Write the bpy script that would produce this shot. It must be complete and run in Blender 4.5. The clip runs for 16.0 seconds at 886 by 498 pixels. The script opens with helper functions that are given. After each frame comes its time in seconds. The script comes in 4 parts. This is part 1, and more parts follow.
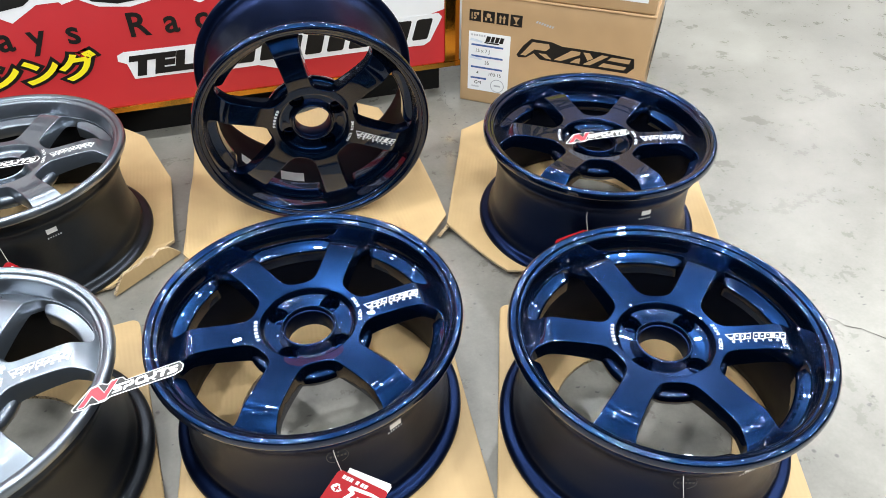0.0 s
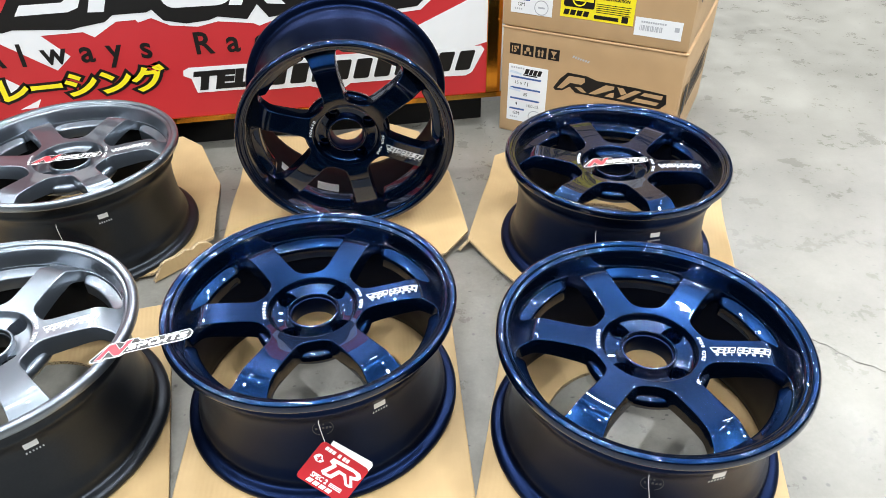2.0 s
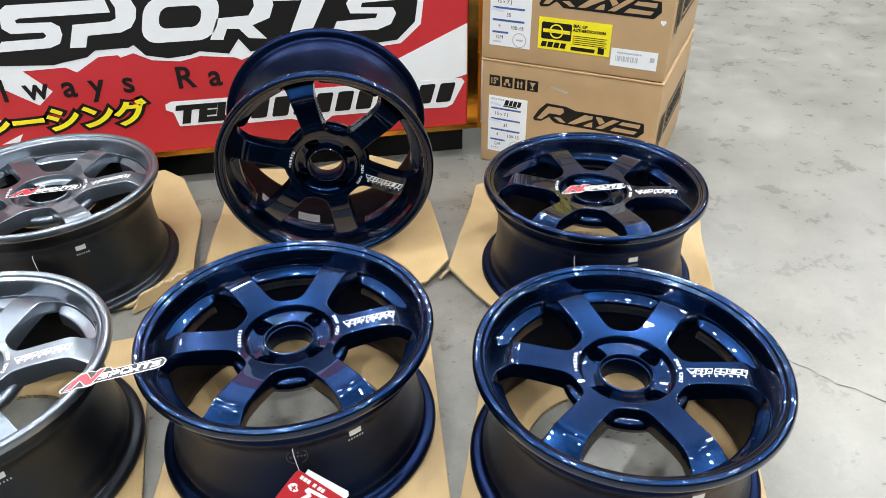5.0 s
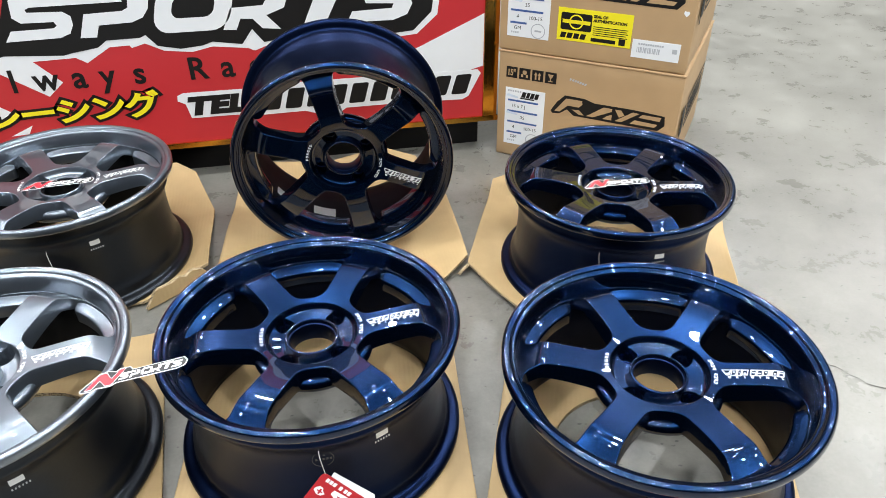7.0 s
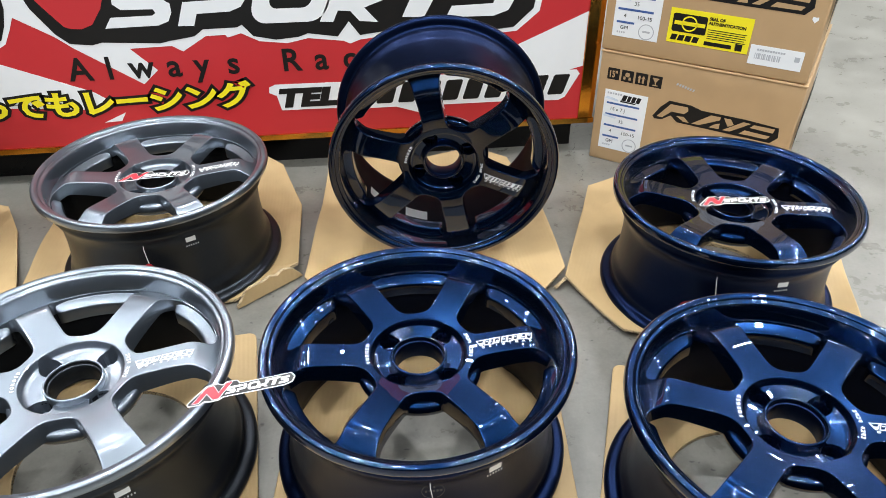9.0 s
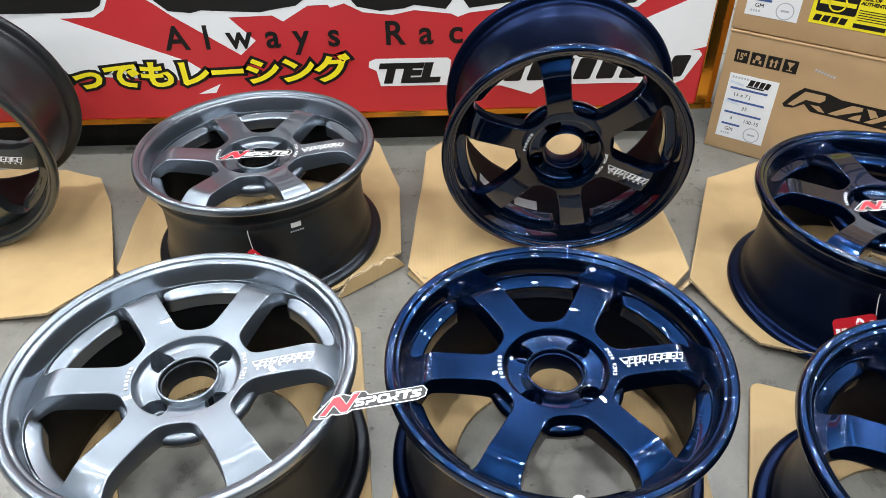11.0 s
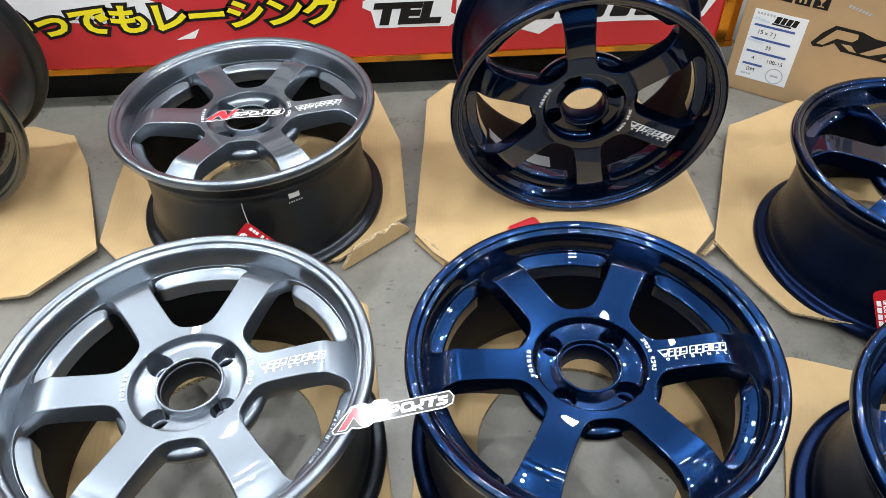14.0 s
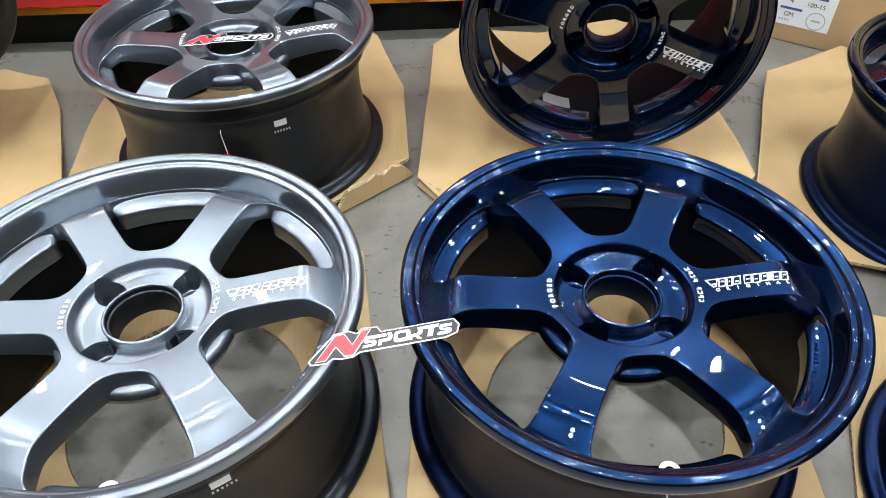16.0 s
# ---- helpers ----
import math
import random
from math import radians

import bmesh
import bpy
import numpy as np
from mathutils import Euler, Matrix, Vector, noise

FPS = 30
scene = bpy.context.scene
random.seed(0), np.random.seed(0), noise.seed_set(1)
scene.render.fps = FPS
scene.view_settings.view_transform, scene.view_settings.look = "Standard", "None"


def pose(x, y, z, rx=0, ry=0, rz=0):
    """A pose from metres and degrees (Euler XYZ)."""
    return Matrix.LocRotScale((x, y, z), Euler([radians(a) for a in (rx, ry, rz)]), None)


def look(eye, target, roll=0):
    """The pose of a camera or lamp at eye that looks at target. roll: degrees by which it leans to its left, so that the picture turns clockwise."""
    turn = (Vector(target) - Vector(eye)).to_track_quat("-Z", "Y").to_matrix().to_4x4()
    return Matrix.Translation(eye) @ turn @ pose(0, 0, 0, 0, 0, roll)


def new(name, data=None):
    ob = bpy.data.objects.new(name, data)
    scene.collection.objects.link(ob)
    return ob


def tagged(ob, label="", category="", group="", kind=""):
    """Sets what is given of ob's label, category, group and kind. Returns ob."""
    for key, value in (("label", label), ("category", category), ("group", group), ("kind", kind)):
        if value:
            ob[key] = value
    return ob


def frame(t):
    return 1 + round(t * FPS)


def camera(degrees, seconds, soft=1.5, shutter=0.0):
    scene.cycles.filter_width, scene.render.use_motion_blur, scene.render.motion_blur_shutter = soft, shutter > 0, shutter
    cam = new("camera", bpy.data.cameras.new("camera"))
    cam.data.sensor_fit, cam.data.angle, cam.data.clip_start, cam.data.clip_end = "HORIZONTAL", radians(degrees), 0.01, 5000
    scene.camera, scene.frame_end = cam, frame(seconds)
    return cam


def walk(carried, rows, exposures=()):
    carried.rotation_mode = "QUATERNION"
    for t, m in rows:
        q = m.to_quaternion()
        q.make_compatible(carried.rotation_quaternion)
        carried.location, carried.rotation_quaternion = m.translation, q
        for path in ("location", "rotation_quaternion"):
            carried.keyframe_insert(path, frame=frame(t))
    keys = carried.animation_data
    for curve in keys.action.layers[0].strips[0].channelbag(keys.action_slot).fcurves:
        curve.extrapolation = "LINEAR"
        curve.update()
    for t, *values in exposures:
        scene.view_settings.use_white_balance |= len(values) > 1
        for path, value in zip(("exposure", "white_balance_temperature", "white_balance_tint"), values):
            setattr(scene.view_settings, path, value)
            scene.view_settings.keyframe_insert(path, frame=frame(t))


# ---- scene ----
cam = camera(63.76, 16.0, soft=0.75)
PATH = [
    (0, (-0.0209, -0.6772, 0.8867), (0.2461, 0.1866, 0.0977), 0.16),
    (0.5, (-0.0012, -0.7033, 0.8727), (0.2279, 0.1875, 0.1021), 0.16),
    (1, (0.0110, -0.7301, 0.8738), (0.2022, 0.1823, 0.1181), -0.02),
    (1.5, (0.0329, -0.7611, 0.8685), (0.2029, 0.1682, 0.1286), -0.31),
    (2, (0.0519, -0.7882, 0.8696), (0.2180, 0.1537, 0.1449), -0.45),
    (2.5, (0.0588, -0.8096, 0.8677), (0.2278, 0.1448, 0.1602), -0.50),
    (3, (0.0581, -0.8166, 0.8662), (0.2304, 0.1479, 0.1733), -0.56),
    (3.5, (0.0632, -0.8104, 0.8650), (0.2393, 0.1607, 0.1824), -0.56),
    (4, (0.0649, -0.8030, 0.8647), (0.2442, 0.1709, 0.1869), -0.59),
    (4.5, (0.0685, -0.8012, 0.8612), (0.2516, 0.1738, 0.1861), -0.62),
    (5, (0.0719, -0.8020, 0.8561), (0.2587, 0.1727, 0.1816), -0.64),
    (5.5, (0.0730, -0.8024, 0.8508), (0.2624, 0.1711, 0.1752), -0.66),
    (6, (0.0696, -0.7992, 0.8467), (0.2601, 0.1723, 0.1686), -0.65),
    (6.5, (0.0598, -0.7894, 0.8455), (0.2487, 0.1798, 0.1636), -0.62),
    (7, (0.0414, -0.7699, 0.8485), (0.2253, 0.1969, 0.1618), -0.55),
    (7.5, (0.0222, -0.7488, 0.8492), (0.1928, 0.2183, 0.1596), -0.39),
    (8, (0.0086, -0.7281, 0.8525), (0.1571, 0.2396, 0.1585), -0.38),
    (8.5, (-0.0110, -0.7089, 0.8534), (0.1138, 0.2582, 0.1541), -0.41),
    (9, (-0.0396, -0.6845, 0.8545), (0.0636, 0.2796, 0.1475), -0.42),
    (9.5, (-0.0664, -0.6588, 0.8529), (0.0121, 0.2995, 0.1350), -0.49),
    (10, (-0.0976, -0.6273, 0.8486), (-0.0425, 0.3241, 0.1193), -0.44),
    (10.2, (-0.1100, -0.6143, 0.8486), (-0.0661, 0.3340, 0.1145), -0.51),
    (10.5, (-0.1261, -0.5995, 0.8451), (-0.0934, 0.3453, 0.1059), -0.64),
    (11, (-0.1490, -0.5811, 0.8356), (-0.1259, 0.3581, 0.0890), -0.89),
    (11.5, (-0.1674, -0.5666, 0.8261), (-0.1468, 0.3644, 0.0693), -1.08),
    (12, (-0.1810, -0.5533, 0.8203), (-0.1576, 0.3636, 0.0465), -1.14),
    (12.3, (-0.1862, -0.5446, 0.8212), (-0.1587, 0.3582, 0.0312), -1.05),
    (12.5, (-0.1876, -0.5377, 0.8256), (-0.1564, 0.3509, 0.0198), -0.90),
    (13, (-0.1817, -0.5192, 0.8305), (-0.1466, 0.3404, -0.0061), -1.19),
    (13.5, (-0.1887, -0.4882, 0.8458), (-0.1464, 0.3593, -0.0026), -1.03),
    (14, (-0.1872, -0.4632, 0.8408), (-0.1420, 0.3840, -0.0079), -0.94),
    (14.5, (-0.1802, -0.4339, 0.7836), (-0.1428, 0.4203, -0.0584), -0.66),
    (15, (-0.1754, -0.4267, 0.7385), (-0.1451, 0.4321, -0.0991), -0.95),
    (15.5, (-0.1728, -0.4295, 0.6981), (-0.1430, 0.4301, -0.1386), -1.04),
    (16, (-0.1834, -0.4394, 0.6783), (-0.1512, 0.4220, -0.1565), -1.00),
]
walk(cam, [(t, look(eye, target, roll)) for t, eye, target, roll in PATH], [(0, 0.20), (2, 0.24), (4, 0.06), (8, 0.04), (12.5, -0.07), (16, -0.02)])

# ---- light ----
world = bpy.data.worlds.new("hall_air")
scene.world = world
world.use_nodes = True
world.node_tree.nodes["Background"].inputs[0].default_value = (0.80, 0.86, 1.0, 1)
world.node_tree.nodes["Background"].inputs[1].default_value = 0.01

LAMP_POWER = 17.5
BRIGHT_LAMP_POWER = 128.0


def hall_lamp(x, y, z, power):
    data = bpy.data.lights.new("high_bay_lamp", "AREA")
    data.shape, data.size, data.size_y, data.energy, data.color = "RECTANGLE", 0.17, 0.14, power, (0.955, 0.985, 1.0)
    ob = new("high_bay_lamp", data)
    ob.matrix_world = pose(x, y, z)
    return tagged(ob, "long white high bay hall lamp shining downwards", "lamp", "hall lamps")


for i in range(12):
    for j in range(-1, 12):
        if j % 3 != 1:
            hall_lamp(-9.5 + 1.75 * i, 6.6 - 1.3 * j, 6.6, BRIGHT_LAMP_POWER if j % 3 == 2 and i % 2 == 1 else LAMP_POWER)


# ---- materials ----
def nodes_of(name):
    mat = bpy.data.materials.new(name)
    mat.use_nodes = True
    return mat, mat.node_tree.nodes, mat.node_tree.links, mat.node_tree.nodes["Principled BSDF"]


def paint(name, colour, rough=0.4, metal=0.0, coat=0.0, coat_rough=0.03, vary=0.12, scale=40.0, bump=0.0, bump_scale=300.0, rough_vary=0.05, spec=0.5, coat_ior=1.5):
    """A surface with colour and gloss that vary at two scales, and a fine relief."""
    mat, n, l, p = nodes_of(name)
    co = n.new("ShaderNodeTexCoord")
    big, fine = n.new("ShaderNodeTexNoise"), n.new("ShaderNodeTexNoise")
    big.inputs["Scale"].default_value, big.inputs["Detail"].default_value = scale * 0.12, 4
    fine.inputs["Scale"].default_value, fine.inputs["Detail"].default_value = scale, 5
    add = n.new("ShaderNodeMath")
    add.operation = "ADD"
    for tex, slot in ((big, 0), (fine, 1)):
        l.new(co.outputs["Object"], tex.inputs["Vector"])
        l.new(tex.outputs["Fac"], add.inputs[slot])
    ramp = n.new("ShaderNodeMapRange")
    ramp.inputs["From Min"].default_value, ramp.inputs["From Max"].default_value = 0.6, 1.4
    l.new(add.outputs[0], ramp.inputs["Value"])
    mix = n.new("ShaderNodeMix")
    mix.data_type = "RGBA"
    mix.inputs[6].default_value = (*[c * (1 - vary) for c in colour], 1)
    mix.inputs[7].default_value = (*[min(1, c * (1 + vary)) for c in colour], 1)
    l.new(ramp.outputs[0], mix.inputs[0])
    l.new(mix.outputs[2], p.inputs["Base Color"])
    rr = n.new("ShaderNodeMapRange")
    rr.inputs["To Min"].default_value, rr.inputs["To Max"].default_value = max(0.02, rough - rough_vary), rough + rough_vary
    l.new(big.outputs["Fac"], rr.inputs["Value"])
    l.new(rr.outputs[0], p.inputs["Roughness"])
    p.inputs["Metallic"].default_value = metal
    p.inputs["Specular IOR Level"].default_value = spec
    p.inputs["Coat Weight"].default_value, p.inputs["Coat Roughness"].default_value, p.inputs["Coat IOR"].default_value = coat, coat_rough, coat_ior
    if bump:
        b, t = n.new("ShaderNodeBump"), n.new("ShaderNodeTexNoise")
        t.inputs["Scale"].default_value = bump_scale
        l.new(co.outputs["Object"], t.inputs["Vector"])
        l.new(t.outputs["Fac"], b.inputs["Height"])
        b.inputs["Strength"].default_value, b.inputs["Distance"].default_value = bump, 0.001
        l.new(b.outputs[0], p.inputs["Normal"])
    return mat


def concrete():
    mat, n, l, p = nodes_of("polished_concrete")
    co = n.new("ShaderNodeTexCoord")

    def tex(scale, detail, rough=0.6):
        t = n.new("ShaderNodeTexNoise")
        t.inputs["Scale"].default_value, t.inputs["Detail"].default_value, t.inputs["Roughness"].default_value = scale, detail, rough
        l.new(co.outputs["Object"], t.inputs["Vector"])
        return t

    a, b, c = tex(1.7, 9, 0.62), tex(11, 9, 0.72), tex(160, 4)
    ramp = n.new("ShaderNodeValToRGB")
    ramp.color_ramp.elements[0].position, ramp.color_ramp.elements[1].position = 0.38, 0.70
    ramp.color_ramp.elements[0].color, ramp.color_ramp.elements[1].color = (0.122, 0.117, 0.102, 1), (0.252, 0.243, 0.218, 1)
    m1, m2 = n.new("ShaderNodeMath"), n.new("ShaderNodeMath")
    m1.operation = m2.operation = "MULTIPLY_ADD"
    m1.inputs[1].default_value = 0.42
    l.new(b.outputs["Fac"], m1.inputs[0])
    half = n.new("ShaderNodeMath")
    half.operation, half.inputs[1].default_value = "MULTIPLY", 0.52
    l.new(a.outputs["Fac"], half.inputs[0])
    l.new(half.outputs[0], m1.inputs[2])
    m2.inputs[1].default_value = 0.12
    l.new(c.outputs["Fac"], m2.inputs[0])
    l.new(m1.outputs[0], m2.inputs[2])
    l.new(m2.outputs[0], ramp.inputs[0])
    # small pits and specks
    vor = n.new("ShaderNodeTexVoronoi")
    vor.inputs["Scale"].default_value = 38
    l.new(co.outputs["Object"], vor.inputs["Vector"])
    pit = n.new("ShaderNodeMapRange")
    pit.inputs["From Min"].default_value, pit.inputs["From Max"].default_value = 0.07, 0.15
    few = n.new("ShaderNodeSeparateColor")
    l.new(vor.outputs["Color"], few.inputs[0])
    rare, lift = n.new("ShaderNodeMath"), n.new("ShaderNodeMath")
    rare.operation, rare.inputs[1].default_value = "LESS_THAN", 0.80
    l.new(few.outputs[0], rare.inputs[0])
    lift.operation = "ADD"
    l.new(vor.outputs["Distance"], lift.inputs[0])
    l.new(rare.outputs[0], lift.inputs[1])
    l.new(lift.outputs[0], pit.inputs["Value"])
    # long dark chips in clusters
    turn = n.new("ShaderNodeMapping")
    turn.inputs["Rotation"].default_value, turn.inputs["Scale"].default_value = (0, 0, 0.6), (1, 2.1, 1)
    warp = n.new("ShaderNodeMix")
    warp.data_type = "RGBA"
    warp.inputs[0].default_value = 0.012
    l.new(co.outputs["Object"], warp.inputs[6])
    l.new(tex(70, 3).outputs["Color"], warp.inputs[7])
    l.new(warp.outputs[2], turn.inputs["Vector"])
    chip = n.new("ShaderNodeTexVoronoi")
    chip.inputs["Scale"].default_value = 62
    l.new(turn.outputs[0], chip.inputs["Vector"])
    pick = n.new("ShaderNodeSeparateColor")
    l.new(chip.outputs["Color"], pick.inputs[0])
    where = n.new("ShaderNodeMapRange")
    where.inputs["From Min"].default_value, where.inputs["From Max"].default_value = 0.42, 0.62
    where.inputs["To Min"].default_value, where.inputs["To Max"].default_value = 0.985, 0.80
    l.new(tex(3.1, 2).outputs["Fac"], where.inputs["Value"])
    skip = n.new("ShaderNodeMath")
    skip.operation = "LESS_THAN"
    l.new(pick.outputs[1], skip.inputs[0])
    l.new(where.outputs[0], skip.inputs[1])
    gap = n.new("ShaderNodeMath")
    gap.operation = "ADD"
    l.new(chip.outputs["Distance"], gap.inputs[0])
    l.new(skip.outputs[0], gap.inputs[1])
    mark = n.new("ShaderNodeMapRange")
    mark.inputs["From Min"].default_value, mark.inputs["From Max"].default_value = 0.16, 0.27
    l.new(gap.outputs[0], mark.inputs["Value"])
    both = n.new("ShaderNodeMath")
    both.operation = "MINIMUM"
    l.new(mark.outputs[0], both.inputs[0])
    l.new(pit.outputs[0], both.inputs[1])
    mix = n.new("ShaderNodeMix")
    mix.data_type = "RGBA"
    mix.inputs[6].default_value = (0.10, 0.097, 0.09, 1)
    l.new(both.outputs[0], mix.inputs[0])
    l.new(ramp.outputs[0], mix.inputs[7])
    l.new(mix.outputs[2], p.inputs["Base Color"])
    rr = n.new("ShaderNodeMapRange")
    rr.inputs["From Min"].default_value, rr.inputs["From Max"].default_value = 0.3, 0.7
    rr.inputs["To Min"].default_value, rr.inputs["To Max"].default_value = 0.22, 0.42
    l.new(b.outputs["Fac"], rr.inputs["Value"])
    l.new(rr.outputs[0], p.inputs["Roughness"])
    p.inputs["Specular IOR Level"].default_value = 0.38
    bump = n.new("ShaderNodeBump")
    bump.inputs["Strength"].default_value, bump.inputs["Distance"].default_value = 0.12, 0.002
    l.new(b.outputs["Fac"], bump.inputs["Height"])
    l.new(bump.outputs[0], p.inputs["Normal"])
    return mat


CONCRETE = concrete()
CRACK = paint("crack_dirt", (0.05, 0.047, 0.04), 0.9)
BLUE = paint("candy_blue_paint", (0.0027, 0.0150, 0.056), 0.25, 0.95, 1.0, 0.012, 0.05, 60, rough_vary=0.01, coat_ior=1.58, spec=0.2)
BLUE_SATIN = paint("satin_blue_paint", (0.0060, 0.0130, 0.044), 0.34, 0.95, 0.0, 0.25, 0.10, 300, 0.03, 1800, spec=0.2)
# blue darkened almost to black, painting in the shade behind the spokes
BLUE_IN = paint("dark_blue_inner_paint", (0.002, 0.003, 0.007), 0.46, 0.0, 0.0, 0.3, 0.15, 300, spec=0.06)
GREY = paint("gunmetal_silver_paint", (0.205, 0.238, 0.282), 0.31, 0.92, 1.0, 0.014, 0.03, 60, rough_vary=0.01, coat_ior=1.65)
# satin gunmetal, with the dark surroundings it would mirror mixed into its colour
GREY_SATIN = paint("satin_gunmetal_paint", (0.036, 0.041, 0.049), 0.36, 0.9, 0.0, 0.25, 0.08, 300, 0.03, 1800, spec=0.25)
# inside of the grey barrels: the recess's shade is in this near-black colour
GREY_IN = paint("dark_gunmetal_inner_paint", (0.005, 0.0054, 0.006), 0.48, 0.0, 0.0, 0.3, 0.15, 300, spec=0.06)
BLACK_WHEEL = paint("dark_green_grey_paint", (0.040, 0.048, 0.050), 0.30, 0.8, 0.9, 0.03, 0.08, 900)
BLACK_WHEEL_SATIN = paint("satin_dark_grey_paint", (0.03, 0.033, 0.036), 0.40, 0.6, 0.2, 0.25, 0.1, 500)
CARD = paint("kraft_cardboard", (0.47, 0.330, 0.165), 0.52, 0, 0, 0.1, 0.09, 22, 0.10, 240, spec=0.35)


def flutes():
    """The open edge of corrugated board: pale liners with dark hollows between."""
    mat, n, l, p = nodes_of("corrugated_edge")
    co, tex, ramp = n.new("ShaderNodeTexCoord"), n.new("ShaderNodeTexVoronoi"), n.new("ShaderNodeValToRGB")
    tex.inputs["Scale"].default_value = 400
    ramp.color_ramp.elements[0].position, ramp.color_ramp.elements[1].position = 0.35, 0.55
    ramp.color_ramp.elements[0].color, ramp.color_ramp.elements[1].color = (0.05, 0.032, 0.016, 1), (0.52, 0.40, 0.24, 1)
    l.new(co.outputs["Object"], tex.inputs["Vector"])
    l.new(tex.outputs["Distance"], ramp.inputs[0])
    l.new(ramp.outputs[0], p.inputs["Base Color"])
    p.inputs["Roughness"].default_value = 0.9
    return mat


CARD_EDGE = flutes()


def board_lines(mat, strength):
    """The faint parallel ribs that show through the face of corrugated board."""
    n, l = mat.node_tree.nodes, mat.node_tree.links
    p = n["Principled BSDF"]
    co, wave, bump = n.new("ShaderNodeTexCoord"), n.new("ShaderNodeTexWave"), n.new("ShaderNodeBump")
    wave.inputs["Scale"].default_value, wave.inputs["Distortion"].default_value, wave.inputs["Detail"].default_value = 42.0, 0.6, 2
    l.new(co.outputs["Object"], wave.inputs["Vector"])
    l.new(wave.outputs["Fac"], bump.inputs["Height"])
    bump.inputs["Strength"].default_value, bump.inputs["Distance"].default_value = strength, 0.0012
    if p.inputs["Normal"].links:
        l.new(p.inputs["Normal"].links[0].from_socket, bump.inputs["Normal"])
    l.new(bump.outputs[0], p.inputs["Normal"])


board_lines(CARD, 0.10)
BOX_CARD = paint("box_cardboard", (0.43, 0.285, 0.15), 0.55, 0, 0, 0.1, 0.08, 18, 0.08, 200, spec=0.4)
INK = paint("black_ink", (0.009, 0.0085, 0.0085), 0.5, spec=0.3)
WHITE = paint("white_print", (0.77, 0.79, 0.81), 0.35, vary=0.02)
RED_PRINT = paint("red_print", (0.50, 0.026, 0.032), 0.45, vary=0.05, scale=6)
YELLOW = paint("yellow_print", (0.86, 0.74, 0.02), 0.4, vary=0.03)
GOLD = paint("gold_foil", (0.72, 0.36, 0.06), 0.16, 1.0, 0, 0.03, 0.15, 30, 0.25, 45)
BLACK_BASE = paint("black_plinth_laminate", (0.005, 0.0048, 0.0048), 0.28, vary=0.2, spec=0.22)
STICKER_WHITE = paint("white_vinyl", (0.80, 0.81, 0.82), 0.3, coat=0.35, coat_rough=0.08, vary=0.02)
STICKER_INK = paint("black_vinyl_print", (0.010, 0.010, 0.011), 0.35, coat=0.35, coat_rough=0.08)
STICKER_RED = paint("red_vinyl_print", (0.52, 0.020, 0.035), 0.35, coat=0.35, coat_rough=0.08, vary=0.05)
BLUE_PRINT = paint("blue_print", (0.05, 0.11, 0.32), 0.45)
GREY_PRINT = paint("grey_print", (0.42, 0.44, 0.47), 0.5)
SILVER_LABEL = paint("silver_label", (0.62, 0.63, 0.64), 0.35, 0.3)
RED_TAG = paint("red_tag_card", (0.40, 0.012, 0.02), 0.3, coat=0.4, vary=0.05)
PALE_PRINT = paint("pale_blue_rubbed_print", (0.58, 0.66, 0.76), 0.5, vary=0.15, scale=300)
STAMP = paint("faint_stamp_ink", (0.06, 0.066, 0.078), 0.5)
STRING = paint("nylon_string", (0.6, 0.6, 0.6), 0.3)
HALL_WALL = paint("hall_wall_panels", (0.09, 0.093, 0.10), 0.7, scale=1.5, vary=0.2)
HALL_CEILING = paint("hall_roof_sheeting", (0.03, 0.032, 0.035), 0.6, scale=0.8, vary=0.25)


# ---- mesh helpers ----
def mesh_of(name, bm, mat, smooth=None):
    me = bpy.data.meshes.new(name)
    bm.normal_update()
    bm.to_mesh(me)
    bm.free()
    for m in mat if isinstance(mat, (list, tuple)) else (mat,):
        me.materials.append(m)
    if smooth is not None:
        me.shade_smooth()
        me.set_sharp_from_angle(angle=radians(smooth))
    return me


def part(name, bm, mat, parent=None, label="", smooth=None, m=None):
    me = bm if isinstance(bm, bpy.types.Mesh) else mesh_of(name, bm, mat, smooth)
    ob = new(name, me)
    if parent is not None:
        ob.parent = parent
    if m is not None:
        ob.matrix_basis = m
    if label:
        ob["label"] = label
    return ob


def empty(name, m, label="", category="", group=""):
    ob = new(name)
    ob.empty_display_size = 0.05
    ob.matrix_basis = m
    return tagged(ob, label, category, group)


def softened(profile, times=2):
    """The profile with its corners cut again and again, so that it bends smoothly."""
    for _ in range(times):
        out = [profile[0]]
        for (ax, ay), (bx, by) in zip(profile, profile[1:]):
            out += [(ax * 0.78 + bx * 0.22, ay * 0.78 + by * 0.22), (ax * 0.22 + bx * 0.78, ay * 0.22 + by * 0.78)]
        profile = out + [profile[-1]]
    return profile


def revolve(profile, n=128, closed=False):
    bm = bmesh.new()
    rings = [[bm.verts.new((r * math.cos(2 * math.pi * k / n), r * math.sin(2 * math.pi * k / n), z)) for k in range(n)] for r, z in profile]
    pairs = list(zip(rings, rings[1:])) + ([(rings[-1], rings[0])] if closed else [])
    for a, b in pairs:
        for k in range(n):
            bm.faces.new((a[k], a[(k + 1) % n], b[(k + 1) % n], b[k]))
    return bm


